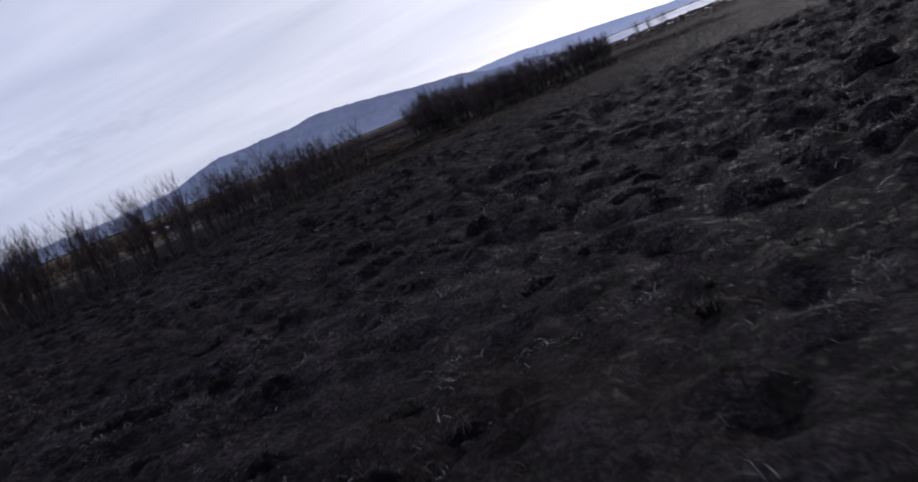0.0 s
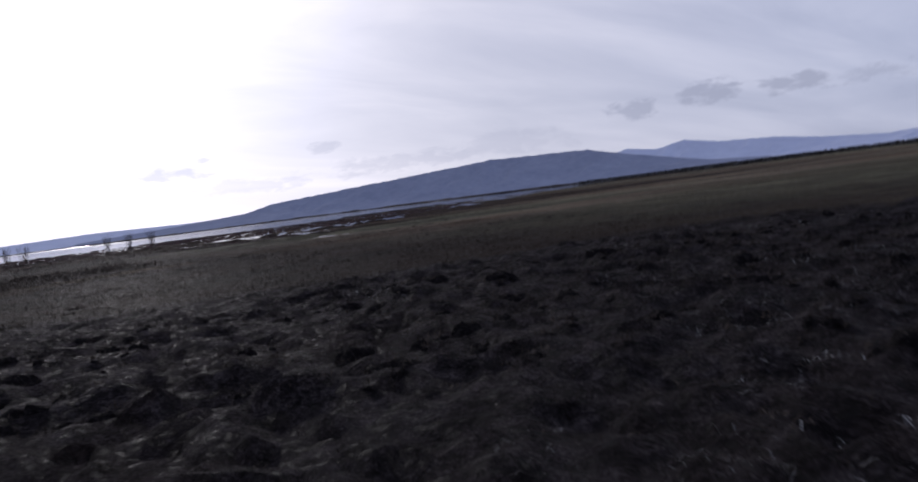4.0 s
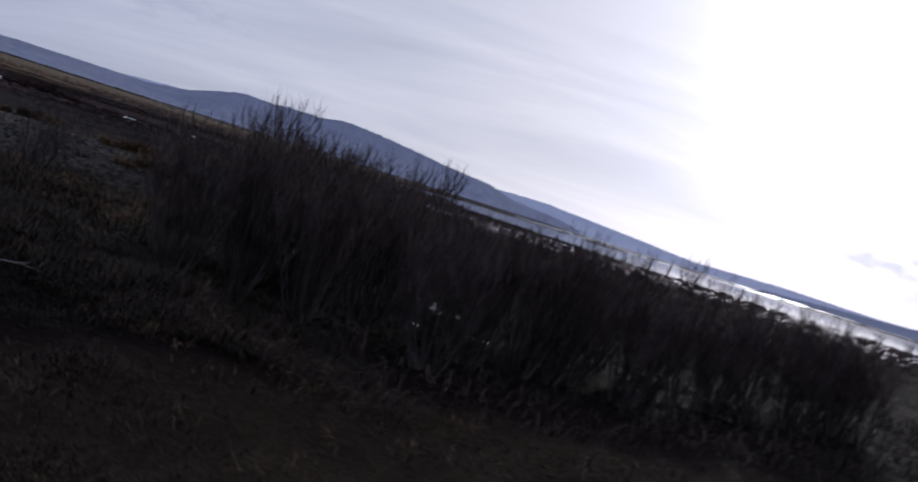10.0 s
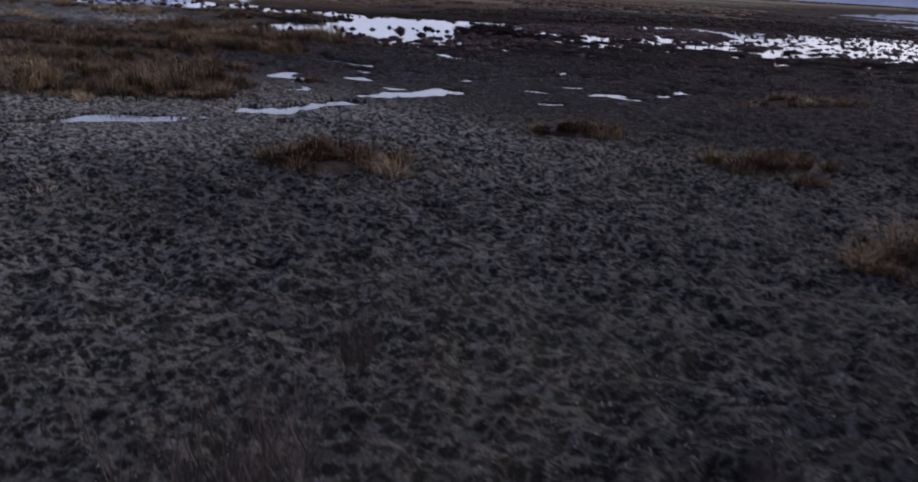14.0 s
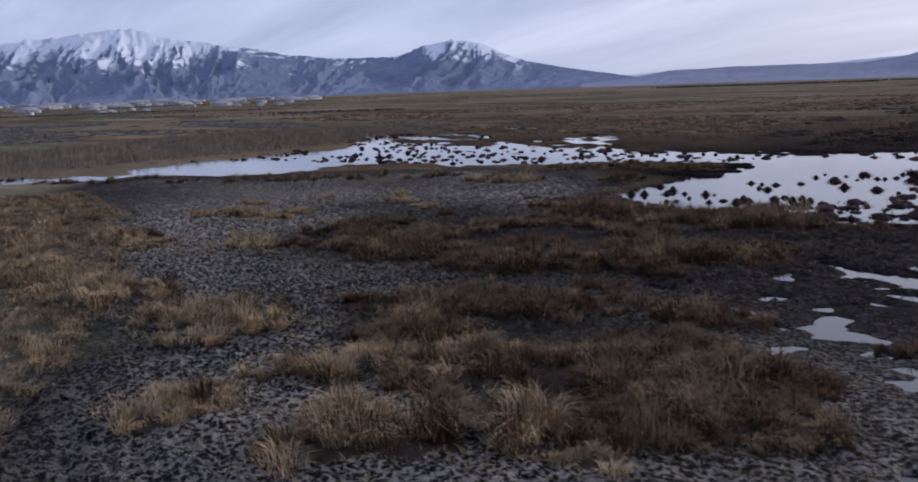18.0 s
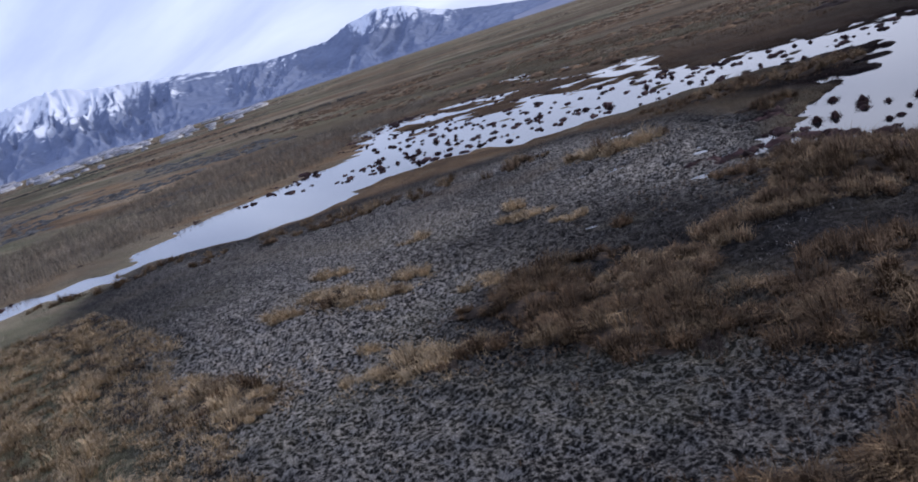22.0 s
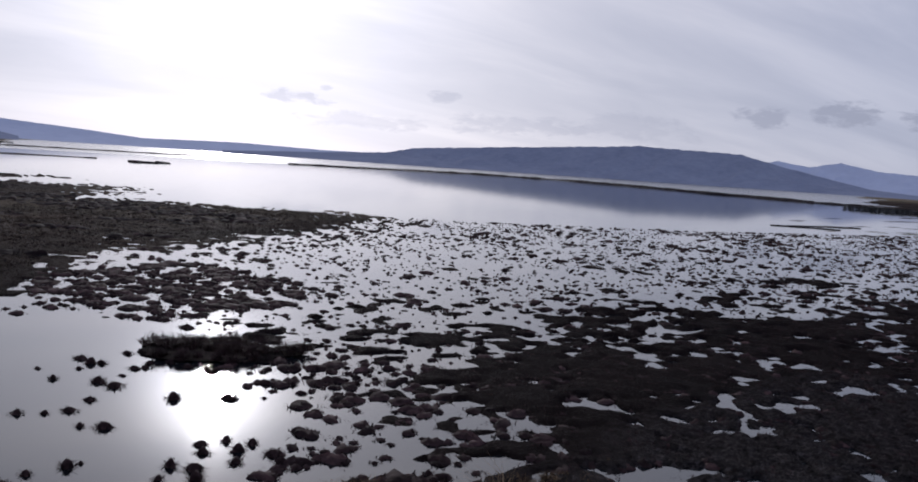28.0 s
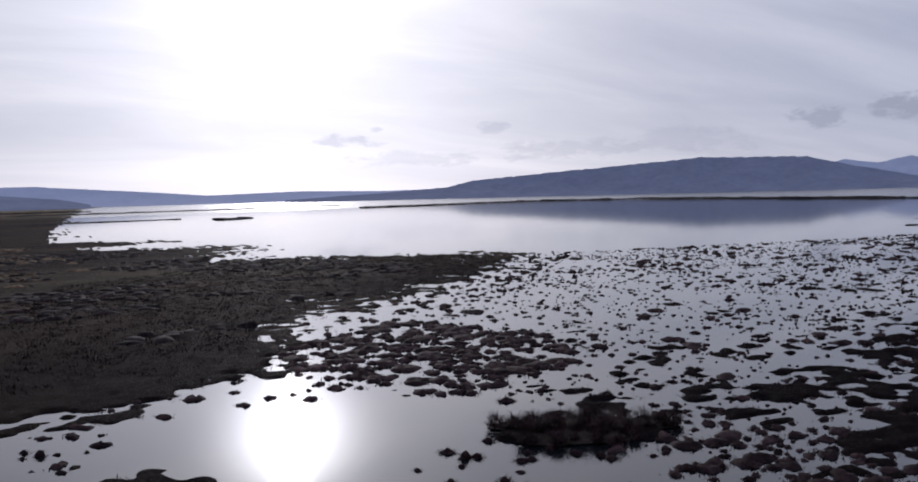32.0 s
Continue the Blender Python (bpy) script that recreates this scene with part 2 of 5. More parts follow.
    straw = mix(nt, 1.0, straw, ramp(nt, strip, [(0.34, (0.42, 0.46, 0.42)), (0.44, (0.85, 0.95, 0.78)), (0.52, (1.25, 1.2, 1.1)), (0.60, (1.1, 0.85, 0.65)), (0.68, (0.6, 0.5, 0.45))]), "MULTIPLY")
    # peaty bank, its backlit darkness painted into the colour as well
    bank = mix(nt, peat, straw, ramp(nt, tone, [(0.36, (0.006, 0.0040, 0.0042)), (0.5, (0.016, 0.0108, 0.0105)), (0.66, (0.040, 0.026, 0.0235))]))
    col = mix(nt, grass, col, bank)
    russet = ramp(nt, tone, [(0.38, (0.046, 0.031, 0.022)), (0.62, (0.18, 0.116, 0.074))])
    col = mix(nt, rust, col, russet)
    # shade of the hollows painted near black over the wet mud
    wet_pit_shade = maths(nt, "MULTIPLY", maths(nt, "SUBTRACT", 1.0, pit), maths(nt, "SUBTRACT", 1.0, grass))
    col = mix(nt, maths(nt, "MULTIPLY", wet_pit_shade, 0.55), col, (0.006, 0.0055, 0.0055))
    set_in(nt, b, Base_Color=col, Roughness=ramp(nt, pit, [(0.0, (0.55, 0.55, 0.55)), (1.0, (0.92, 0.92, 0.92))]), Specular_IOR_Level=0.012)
    h = maths(nt, "ADD", maths(nt, "MULTIPLY", fine, 0.7), maths(nt, "ADD", maths(nt, "MULTIPLY", mid, 0.5), pit))
    bump(nt, b, h, 1.0, 0.30)
    return m


def water_material():
    m, nt, b, co = material("still_water")
    sep = nt.nodes.new("ShaderNodeSeparateXYZ")
    link(nt, co, sep.inputs[0])
    # calm inshore, ruffled by wind far out
    out = maths(nt, "DIVIDE", maths(nt, "SUBTRACT", sep.outputs[1], 700.0), 1400.0, clamp=True)
    wind = maths(nt, "MAXIMUM", maths(nt, "DIVIDE", maths(nt, "SUBTRACT", maths(nt, "MULTIPLY_ADD", sep.outputs[0], -0.30, sep.outputs[1]), 1310.0), 60.0, clamp=True), maths(nt, "DIVIDE", maths(nt, "SUBTRACT", sep.outputs[0], 800.0), 60.0, clamp=True))
    set_in(nt, b, Base_Color=(0.010, 0.012, 0.014), Roughness=maths(nt, "MULTIPLY_ADD", wind, 0.13, maths(nt, "MULTIPLY_ADD", out, 0.03, 0.05)), IOR=1.6)
    wide = noise_tex(nt, co, 0.35, 3, 0.5)
    bump(nt, b, wide, 0.003, 0.3)
    return m


def blade_material(name, dark, light, rough=0.8, low=0.36, high=1.5):
    m, nt, b, co = material(name)
    geo = nt.nodes.new("ShaderNodeNewGeometry")
    col = ramp(nt, geo.outputs["Random Per Island"], [(0.0, dark), (1.0, light)])
    patch = noise_tex(nt, co, 1.1, 3, 0.65)
    col = mix(nt, 1.0, col, ramp(nt, patch, [(0.32, (low, low * 0.95, low * 0.9)), (0.5, (0.5 * (low + high) * 0.92,) * 3), (0.68, (high, high * 0.98, high * 0.94))]), "MULTIPLY")
    col = mix(nt, 1.0, col, ramp(nt, noise_tex(nt, co, 0.17, 4, 0.6), [(0.36, (0.66, 0.64, 0.62)), (0.62, (1.25, 1.25, 1.25))]), "MULTIPLY")
    set_in(nt, b, Base_Color=col, Roughness=rough, Specular_IOR_Level=0.06)
    return m


def hill_material(name, low, high, snow=False):
    m, nt, b, co = material(name)
    n1 = noise_tex(nt, co, 0.006, 8, 0.6)
    n2 = noise_tex(nt, co, 0.035, 8, 0.68)
    col = ramp(nt, maths(nt, "MULTIPLY", maths(nt, "ADD", n1, n2), 0.5), [(0.35, low), (0.65, high)])
    if snow:
        att = nt.nodes.new("ShaderNodeAttribute")
        att.attribute_name = "snow"
        a = maths(nt, "ADD", att.outputs["Fac"], maths(nt, "MULTIPLY", maths(nt, "SUBTRACT", n2, 0.5), 1.1))
        col = mix(nt, ramp(nt, a, [(0.44, (0, 0, 0)), (0.90, (1, 1, 1))]), col, (0.68, 0.71, 0.78))
    set_in(nt, b, Base_Color=col, Roughness=1.0, Specular_IOR_Level=0.0)
    return m


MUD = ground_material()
WATER = water_material()
STRAW = blade_material("straw_grass", (0.25, 0.180, 0.105), (0.54, 0.400, 0.236), 0.8, 0.62, 1.4)
RUSSET = blade_material("russet_sedge", (0.064, 0.041, 0.025), (0.190, 0.122, 0.070))
OCHRE = blade_material("ochre_sedge", (0.120, 0.082, 0.047), (0.30, 0.208, 0.120))
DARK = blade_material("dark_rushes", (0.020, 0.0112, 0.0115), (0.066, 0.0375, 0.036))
# the rush colour again at about half strength
DARKER_RUSH = blade_material("darker_rushes", (0.010, 0.0062, 0.0062), (0.034, 0.0205, 0.0195))
# dead brown growth; also paints the shaded gaps under clumps and sedge
THATCH = blade_material("thatch_and_gap_shade", (0.024, 0.018, 0.014), (0.075, 0.056, 0.042))
# hedge colour greyed and lightened, painting in the distance haze
HEDGE = blade_material("far_hedge", (0.060, 0.060, 0.058), (0.125, 0.118, 0.108))
STUBBLE = blade_material("grey_stubble", (0.055, 0.051, 0.048), (0.27, 0.25, 0.232))
# brown grass with the shade of its backlit side painted into the colour
SHADED_GRASS = blade_material("shaded_brown_grass", (0.014, 0.0105, 0.0082), (0.062, 0.046, 0.033))
REED = blade_material("dry_reed", (0.12, 0.100, 0.077), (0.29, 0.245, 0.190))
BARK = blade_material("grey_bark", (0.044, 0.035, 0.032), (0.095, 0.076, 0.068))
TWIG = blade_material("brown_twigs", (0.072, 0.051, 0.044), (0.155, 0.115, 0.098))
DEADWOOD = blade_material("bleached_wood", (0.09, 0.082, 0.075), (0.17, 0.157, 0.143))

# ---- shape of the land ----
def lattice(ix, iy, seed):
    h = (ix.astype(np.int64) * 374761393 + iy.astype(np.int64) * 668265263 + seed * 974634777) & 0x7FFFFFFF
    h = ((h ^ (h >> 13)) * 1274126177) & 0x7FFFFFFF
    return ((h ^ (h >> 16)) & 0xFFFF) / 32767.5 - 1.0


def field(x, y, size, seed):
    """Smooth value noise of that wavelength, -1 to 1."""
    u, v = x / size + seed * 17.3, y / size - seed * 9.1
    iu, iv = np.floor(u), np.floor(v)
    fu, fv = u - iu, v - iv
    fu, fv = fu * fu * (3 - 2 * fu), fv * fv * (3 - 2 * fv)
    a, b = lattice(iu, iv, seed), lattice(iu + 1, iv, seed)
    c, d = lattice(iu, iv + 1, seed), lattice(iu + 1, iv + 1, seed)
    return (a + (b - a) * fu) * (1 - fv) + (c + (d - c) * fu) * fv


def inside(x, y, poly):
    """Signed distance to a closed outline, positive inside."""
    best, odd = np.full(x.shape, 1e9), np.zeros(x.shape, bool)
    for (ax, ay), (bx, by) in zip(poly, poly[1:] + poly[:1]):
        ex, ey = bx - ax, by - ay
        k = np.clip(((x - ax) * ex + (y - ay) * ey) / (ex * ex + ey * ey), 0, 1)
        best = np.minimum(best, np.hypot(x - ax - k * ex, y - ay - k * ey))
        if ay != by:
            odd ^= ((ay > y) != (by > y)) & (x < ex * (y - ay) / ey + ax)
    return np.where(odd, best, -best)


def capsule(x, y, ax, ay, bx, by, r):
    ex, ey = bx - ax, by - ay
    k = np.clip(((x - ax) * ex + (y - ay) * ey) / (ex * ex + ey * ey + 1e-9), 0, 1)
    return r - np.hypot(x - ax - k * ex, y - ay - k * ey)


MUDFLAT = [(-74, 153), (-68, 170), (-58, 181), (-36, 189), (-12, 186), (12, 200), (30, 197), (43, 150), (56, 131), (80, 138), (112, 168), (350, 385), (720, 670), (1400, 1248), (4900, 3850),
           (5100, -3000), (-5100, -3000), (-5100, 300), (-150, 230), (-112, 214), (-107, 190), (-101, 160), (-90, 151)]
NORTHLAND = [(-5100, 160), (-230, 190), (-200, 205), (-150, 205), (-110, 216), (-97, 226), (-92, 240), (-82, 262), (-60, 276), (-45, 291), (-18, 324), (4, 362), (-40, 372), (-78, 387), (-62, 420), (-48, 464), (-95, 478),
             (-104, 505), (-62, 533), (-108, 565), (-105, 700), (40, 3000), (300, 5100), (-5100, 5100)]
POND = [(-103, 154), (-89, 152), (-79, 157), (-75, 168), (-77, 182), (-82, 196), (-88, 208), (-97, 223), (-108, 214), (-112, 198), (-104, 185), (-105, 170)]
WEST_POND = [(-175, 139), (-152, 151), (-158, 163), (-150, 174), (-131, 172), (-122, 181), (-113, 191), (-107, 198), (-109, 212), (-118, 211), (-131, 213), (-134, 204), (-150, 216), (-180, 243), (-217, 276), (-223, 250), (-210, 205), (-194, 192), (-192, 176), (-190, 155)]
TONGUE = [(-140, 172), (-124, 169), (-112, 172), (-105, 180), (-111, 191), (-122, 189)]


VERGE = [(-27, 16), (-22.5, 33), (-14.5, 58), (-11, 68), (-4, 74), (8, 80), (22, 88), (24, 83), (8, 74), (-2, 66), (-8, 56), (-14, 40), (-20, 18)]
SEDGE_EAST = [(-106, 129), (-103, 133), (-97, 137), (-95, 147), (-86, 149), (-79, 134), (-83, 127), (-91, 123), (-100, 124)]
SEDGE_SOUTH = [(-82, 115), (-80, 122), (-75, 124), (-72, 122), (-62, 120), (-57, 114), (-64, 107), (-79, 111)]


def wetness(x, y):
    """Above 0 is under water."""
    n = 0.34 * field(x, y, 6.5, 3) + 0.5 * field(x * 0.85, y, 2.3, 4) + 0.62 * field(x * 0.85, y, 1.15, 5)
    big = field(x, y, 30.0, 6)
    south, north = -inside(x, y, MUDFLAT), -inside(x, y, NORTHLAND)
    ws = np.interp(south, [-42, -26, -12, 0, 12, 30, 65, 100, 125, 160], [-1.5, -0.75, -0.40, -0.1, 0.26, 0.40, 0.5, 0.7, 1.1, 1.8])
    wn = np.interp(north, [-46, -26, -12, 0, 10, 22, 40], [-1.6, -0.85, -0.5, -0.12, 0.3, 0.7, 1.8])
    wn = wn - 0.55 * np.clip((-72 - x) / 14, 0, 1) * (north < 3) * (y > 214)
    w = np.minimum(ws, wn) + 0.22 * big * (np.minimum(ws, wn) > -0.9)
    for poly, edge in ((POND, 3.4), (WEST_POND, 3.4)):
        p = inside(x, y, poly)
        cap = np.where(poly is WEST_POND, np.where(y > 208, 0.0, np.where(x * 0.75 + y > 58, 0.42, 1.6)), 1.6)
        w = np.maximum(w, np.clip(p / edge, -3, cap))
    w = np.minimum(w, np.clip(-inside(x, y, TONGUE) / 1.5, -1.4, 3))
    w = np.minimum(w, np.clip(-capsule(x, y, -83.5, 189.3, -78.7, 187.0, 3.0) / 0.8, -1.2, 3))
    w = np.maximum(w, np.clip(capsule(x, y, -183, 124, -173, 136, 4.0), -3, 1.1))
    w = np.maximum(w, np.clip(capsule(x, y, -222, 216, -170, 228, 13.0) / 5, -3, 0.14))
    w = np.maximum(w, np.clip(capsule(x, y, -275, 838, -160, 880, 14.0) / 5, -3, 1.2))
    # winding puddles
    bx0, by0 = x + 0.6 * field(x, y, 3.5, 7) + 0.4 * field(x, y, 1.2, 70) + 0.38 * field(x, y, 0.55, 72), y + 0.4 * field(x, y, 1.3, 71) + 0.38 * field(x, y, 0.6, 73)
    for ax, ay, bx, by, r in ((-6.1, 92.8, -4.9, 89.6, 0.5), (-5.4, 85.6, -4.8, 84.3, 0.35), (0.8, 84.0, 2.8, 84.1, 0.3), (1.9, 87.2, 4.6, 89.5, 0.3), (12.5, 58.8, 15.5, 63.8, 0.08), (11.2, 57.1, 11.9, 57.8, 0.16), (8.2, 54.1, 9.3, 55.0, 0.25), (6.9, 51.4, 7.8, 52.6, 0.24),
                              (-56.9, 103.1, -56.2, 106.4, 0.75), (-54.7, 107.6, -54.1, 110.0, 0.60), (-53.8, 113.1, -52.4, 119.1, 1.00), (-51.0, 111.1, -47.6, 112.2, 0.35), (-53.6, 122.7, -52.2, 128.6, 0.90), (-54.5, 134.4, -52.8, 146.3, 0.35), (-50.9, 148.4, -49.5, 152.7, 0.50), (-45.1, 137.6, -42.6, 135.8, 0.50), (-40.9, 118.9, -39.4, 117.9, 0.35), (-46.1, 128.5, -45.1, 129.2, 0.30), (-45.8, 160.5, -44.2, 162.0, 0.60), 
                              (4.6, 49.3, 6.0, 50.8, 0.28), (10.2, 63.8, 10.8, 62.8, 0.25),
                              (-72.9, 130.1, -72.1, 131.3, 0.32), (-71.1, 133.5, -70.7, 134.4, 0.32), (-68.7, 129.8, -68.4, 130.5, 0.32), (-70.3, 140.0, -69.7, 141.2, 0.32), (-75.0, 146.0, -74.3, 147.4, 0.32), (-65.7, 124.9, -65.2, 125.7, 0.32), (-63.3, 122.5, -62.8, 123.2, 0.32), (-61.6, 123.2, -61.2, 123.9, 0.32), (-65.9, 130.9, -65.5, 131.7, 0.32), (-65.0, 136.3, -64.7, 137.1, 0.32), (-59.3, 122.5, -59.0, 123.1, 0.32), (-69.4, 144.8, -68.7, 146.0, 0.32), 
                              (-76, 147.5, -68.5, 147.2, 0.1), (-70.5, 160, -66, 149, 0.15), (-47, 166, -54, 157, 0.35), (-54, 157, -57.5, 144, 0.2), (-4.6, 94, -3.6, 92.6, 0.35), (-3.9, 86.2, -3.2, 84.2, 0.2), (2.2, 84.8, 4.4, 85.2, 0.15), (-4.9, 80.3, -4.2, 80.6, 0.1), (-8.3, 76.9, -7.6, 77.1, 0.1),
                              (-53.5, 146.9, -52.2, 146.5, 0.2), (-41.2, 118.9, -40.2, 118.5, 0.15), (-39.4, 118.0, -38.9, 117.8, 0.1), (-64.4, 126, -63.4, 125.2, 0.3), (-61.8, 124.2, -60, 124, 0.2), (-59, 122.6, -58.2, 121.4, 0.3),
                              (-68.2, 136.6, -67.4, 135.9, 0.2), (-65.2, 131.9, -64.2, 131.3, 0.2), (-57.6, 167.7, -61.4, 153.8, 0.1), (-61.4, 153.8, -63.7, 146.3, 0.1), (-68.4, 148.2, -66.2, 148.2, 0.3), (-51, 163, -48, 157, 0.6),
                              (52, 117, 48, 106, 3.0)):
        w = np.maximum(w, np.clip(capsule(bx0, by0, ax, ay, bx, by, r * 1.2 + 0.10) / (0.8 if r > 0.62 else 0.75), -2, 1.35 if r > 0.62 else 0.5) + (0.12 if r > 0.62 else -0.12))
    # wet mud with scattered pools
    pools = inside(x, y, [(-75, 128), (-62, 122), (-55, 125), (-40, 140), (-10, 145), (30, 150), (20, 195), (-60, 172), (-70, 155)])
    w = np.where(pools > 0, np.maximum(w, -0.37), w)
    return w + n * np.clip(1.3 - np.maximum(0, -w - 0.7) * 1.6, 0, 0.85)


def puddled(x, y):
    """How much the ground is trodden mud, 0 to 1, and how grassy, pale and russet."""
    a = inside(x, y, [(-30, -20), (30, -20), (34, 40), (16, 44), (4, 50), (-8, 56), (-30, 46), (-60, 44)])
    b = inside(x, y, [(-15, 92), (-12, 112), (-30, 170), (-60, 160), (-82, 149), (-100, 152), (-107, 168), (-118, 172), (-132, 172), (-152, 152), (-172, 138), (-158, 122), (-131, 117), (-110, 110), (-88, 104), (-56, 82), (-40, 78), (-31, 81), (-24, 83), (-21, 85), (-20, 90)])
    mud = np.clip(np.maximum(a, b) / 4.0 + 0.5 + 0.5 * field(x, y, 9.0, 8), 0, 1)
    grass = np.clip(1 - mud + 0.25 * field(x, y, 5.0, 9), 0, 1)
    pale = np.clip(b / 10 + 0.3, 0, 1) * np.clip(0.72 + 0.7 * field(x, y, 14.0, 10), 0.1, 1)
    pale = pale * np.clip(0.44 + (-x - 38) / 76, 0.2, 0.90) * np.clip(1.2 + (-x - 100) / -60, 0.6, 1) * (1 - 0.85 * np.clip((y - 116) / 14, 0, 1) * np.clip((x + 92) / 12, 0, 1))
    mats = np.maximum(inside(x, y, SEDGE_EAST), inside(x, y, SEDGE_SOUTH))
    pale = pale * np.clip(0.7 - mats / 3, 0.08, 1)
    far = np.clip((np.hypot(x + 60, y - 150) - 60) / 80, 0, 1)
    rust = np.clip(0.6 * grass * far * (0.7 + 0.9 * field(x, y * 2.2, 60.0, 12)), 0, 1)
    # peat by place, also painting darker the ground seen against the sun
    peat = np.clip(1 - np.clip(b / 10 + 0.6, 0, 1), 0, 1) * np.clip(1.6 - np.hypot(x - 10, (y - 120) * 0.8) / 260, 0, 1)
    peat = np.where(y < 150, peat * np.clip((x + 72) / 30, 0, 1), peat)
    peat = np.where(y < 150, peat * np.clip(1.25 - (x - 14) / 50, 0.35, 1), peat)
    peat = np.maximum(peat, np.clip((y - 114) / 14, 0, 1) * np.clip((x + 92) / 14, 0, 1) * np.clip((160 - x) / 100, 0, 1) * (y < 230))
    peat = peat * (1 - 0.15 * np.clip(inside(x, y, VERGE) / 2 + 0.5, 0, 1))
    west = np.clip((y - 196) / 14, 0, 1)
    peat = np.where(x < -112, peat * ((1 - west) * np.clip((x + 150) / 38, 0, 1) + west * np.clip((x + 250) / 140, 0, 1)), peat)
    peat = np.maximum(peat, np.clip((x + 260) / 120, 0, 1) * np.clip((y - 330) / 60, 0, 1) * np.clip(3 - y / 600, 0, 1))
    rust = rust * (1 - 0.5 * peat)
    # rusty north plain, its backlit darkening painted in with the russet
    rust = np.maximum(rust, 0.8 * grass * np.clip((-x - 112) / 40, 0, 1) * np.clip((x + 340) / 120, 0, 1) * np.clip((y - 232) / 50, 0, 1) * np.clip(2 - y / 500, 0, 1) * (1 - 0.6 * peat) * (0.75 + 0.4 * field(x, y * 2.2, 26.0, 13)))
    return mud, grass, np.clip(pale, 0, 1), rust, peat


def land_height(x, y):
    w = wetness(x, y)
    mud, grass, pale, rust, peat = puddled(x, y)
    d = np.hypot(x + 45, y - 80)
    near = np.clip(1.5 - d / 160, 0, 1)
    # sharp trodden rims round rounded hollows
    rims = (1 - np.abs(field(x + 0.2 * field(x, y, 0.5, 27), y, 0.66, 20))) ** 2 + 0.45 * (1 - np.abs(field(x, y, 0.42, 21))) ** 2
    lumps = np.clip(field(x * 0.8, y, 1.15, 22) - 0.25, 0, 1) * np.clip(0.55 + 0.7 * field(x, y, 6, 23), 0.1, 1) * np.where(y < 62, 1.0, 0.5)
    z = 0.20 - 0.42 * (1 / (1 + np.exp(-9 * (w + 0.02))))
    dry = np.clip(-w * 2.2, 0, 1)
    z += dry * near * (mud * (0.23 * rims - 0.15 + np.where(y < 62, 0.44, 0.25) * lumps + 0.11 * field(x, y, 0.75, 28)) + (1 - mud) * (0.10 * field(x, y, 1.1, 24) + 0.10 * field(x, y, 3.0, 25)))
    z += dry * 0.10 * (1 + field(x, y, 30, 26))
    # low ground round the puddles
    for px, py, r in ((8.5, 54.5, 9.0), (13.0, 61.0, 6.0), (-3.0, 88.0, 6.0), (-46, 134, 8.0), (-60, 125, 9.0), (-55.5, 106.5, 4.0)):
        z = np.where(z > 0.04, 0.04 + (z - 0.04) * (1 - 0.88 * np.exp(-((x - px) ** 2 + (y - py) ** 2) / (2 * r * r))), z)
    return z, w, mud, grass, pale, rust, peat


def spread(parts, end_low, end_high, growth, most=1e9):
    """Grid lines: even steps through the given stretches, then growing steps to both ends."""
    out = [parts[0][0]]
    for a, b, step in parts:
        out += list(np.linspace(a, b, max(2, int(round((b - a) / step)) + 1))[1:])
    lo, s = [parts[0][0]], parts[0][2]
    while lo[-1] > end_low:
        s = min(s * growth, most)
        lo.append(lo[-1] - s)
    hi, s = [], parts[-1][2]
    while (hi[-1] if hi else out[-1]) < end_high:
        s = min(s * growth, most)
        hi.append((hi[-1] if hi else out[-1]) + s)
    return np.array(lo[:0:-1] + out + hi)


def mesh_from(name, verts, faces, mat=None, smooth=False):
    """A mesh from numpy arrays; faces all of one size."""
    me = bpy.data.meshes.new(name)
    n, k = faces.shape
    me.vertices.add(len(verts))
    me.vertices.foreach_set("co", np.ascontiguousarray(verts, np.float32).ravel())
    me.loops.add(n * k)
    me.loops.foreach_set("vertex_index", np.ascontiguousarray(faces, np.int32).ravel())
    me.polygons.add(n)
    me.polygons.foreach_set("loop_start", np.arange(0, n * k, k, dtype=np.int32))
    if smooth:
        me.polygons.foreach_set("use_smooth", np.ones(n, bool))
    me.update(calc_edges=True)
    if mat:
        me.materials.append(mat)
    return me


def grid_faces(nx, ny):
    i = (np.arange(ny - 1)[:, None] * nx + np.arange(nx - 1)[None, :]).ravel()
    return np.stack([i, i + 1, i + nx + 1, i + nx], 1)


GRID_X = spread([(-124, -62, 0.40), (-62, -14, 0.21), (-14, 26, 0.30), (26, 110, 1.5)], -5200, 5200, 1.08)
GRID_Y = spread([(-12, 44, 0.32), (44, 66, 0.24), (66, 80, 0.36), (80, 124, 0.21), (124, 134, 0.35), (134, 232, 0.55), (232, 400, 1.5)], -3000, 5200, 1.08)
gx, gy = [a.ravel() for a in np.meshgrid(GRID_X, GRID_Y)]
gz, g_wet, g_mud, g_grass, g_pale, g_rust, g_peat = land_height(gx, gy)
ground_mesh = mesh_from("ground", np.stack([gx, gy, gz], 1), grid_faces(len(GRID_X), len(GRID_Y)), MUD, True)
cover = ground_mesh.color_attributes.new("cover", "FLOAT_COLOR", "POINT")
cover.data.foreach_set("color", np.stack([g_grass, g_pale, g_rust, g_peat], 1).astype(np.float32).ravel())
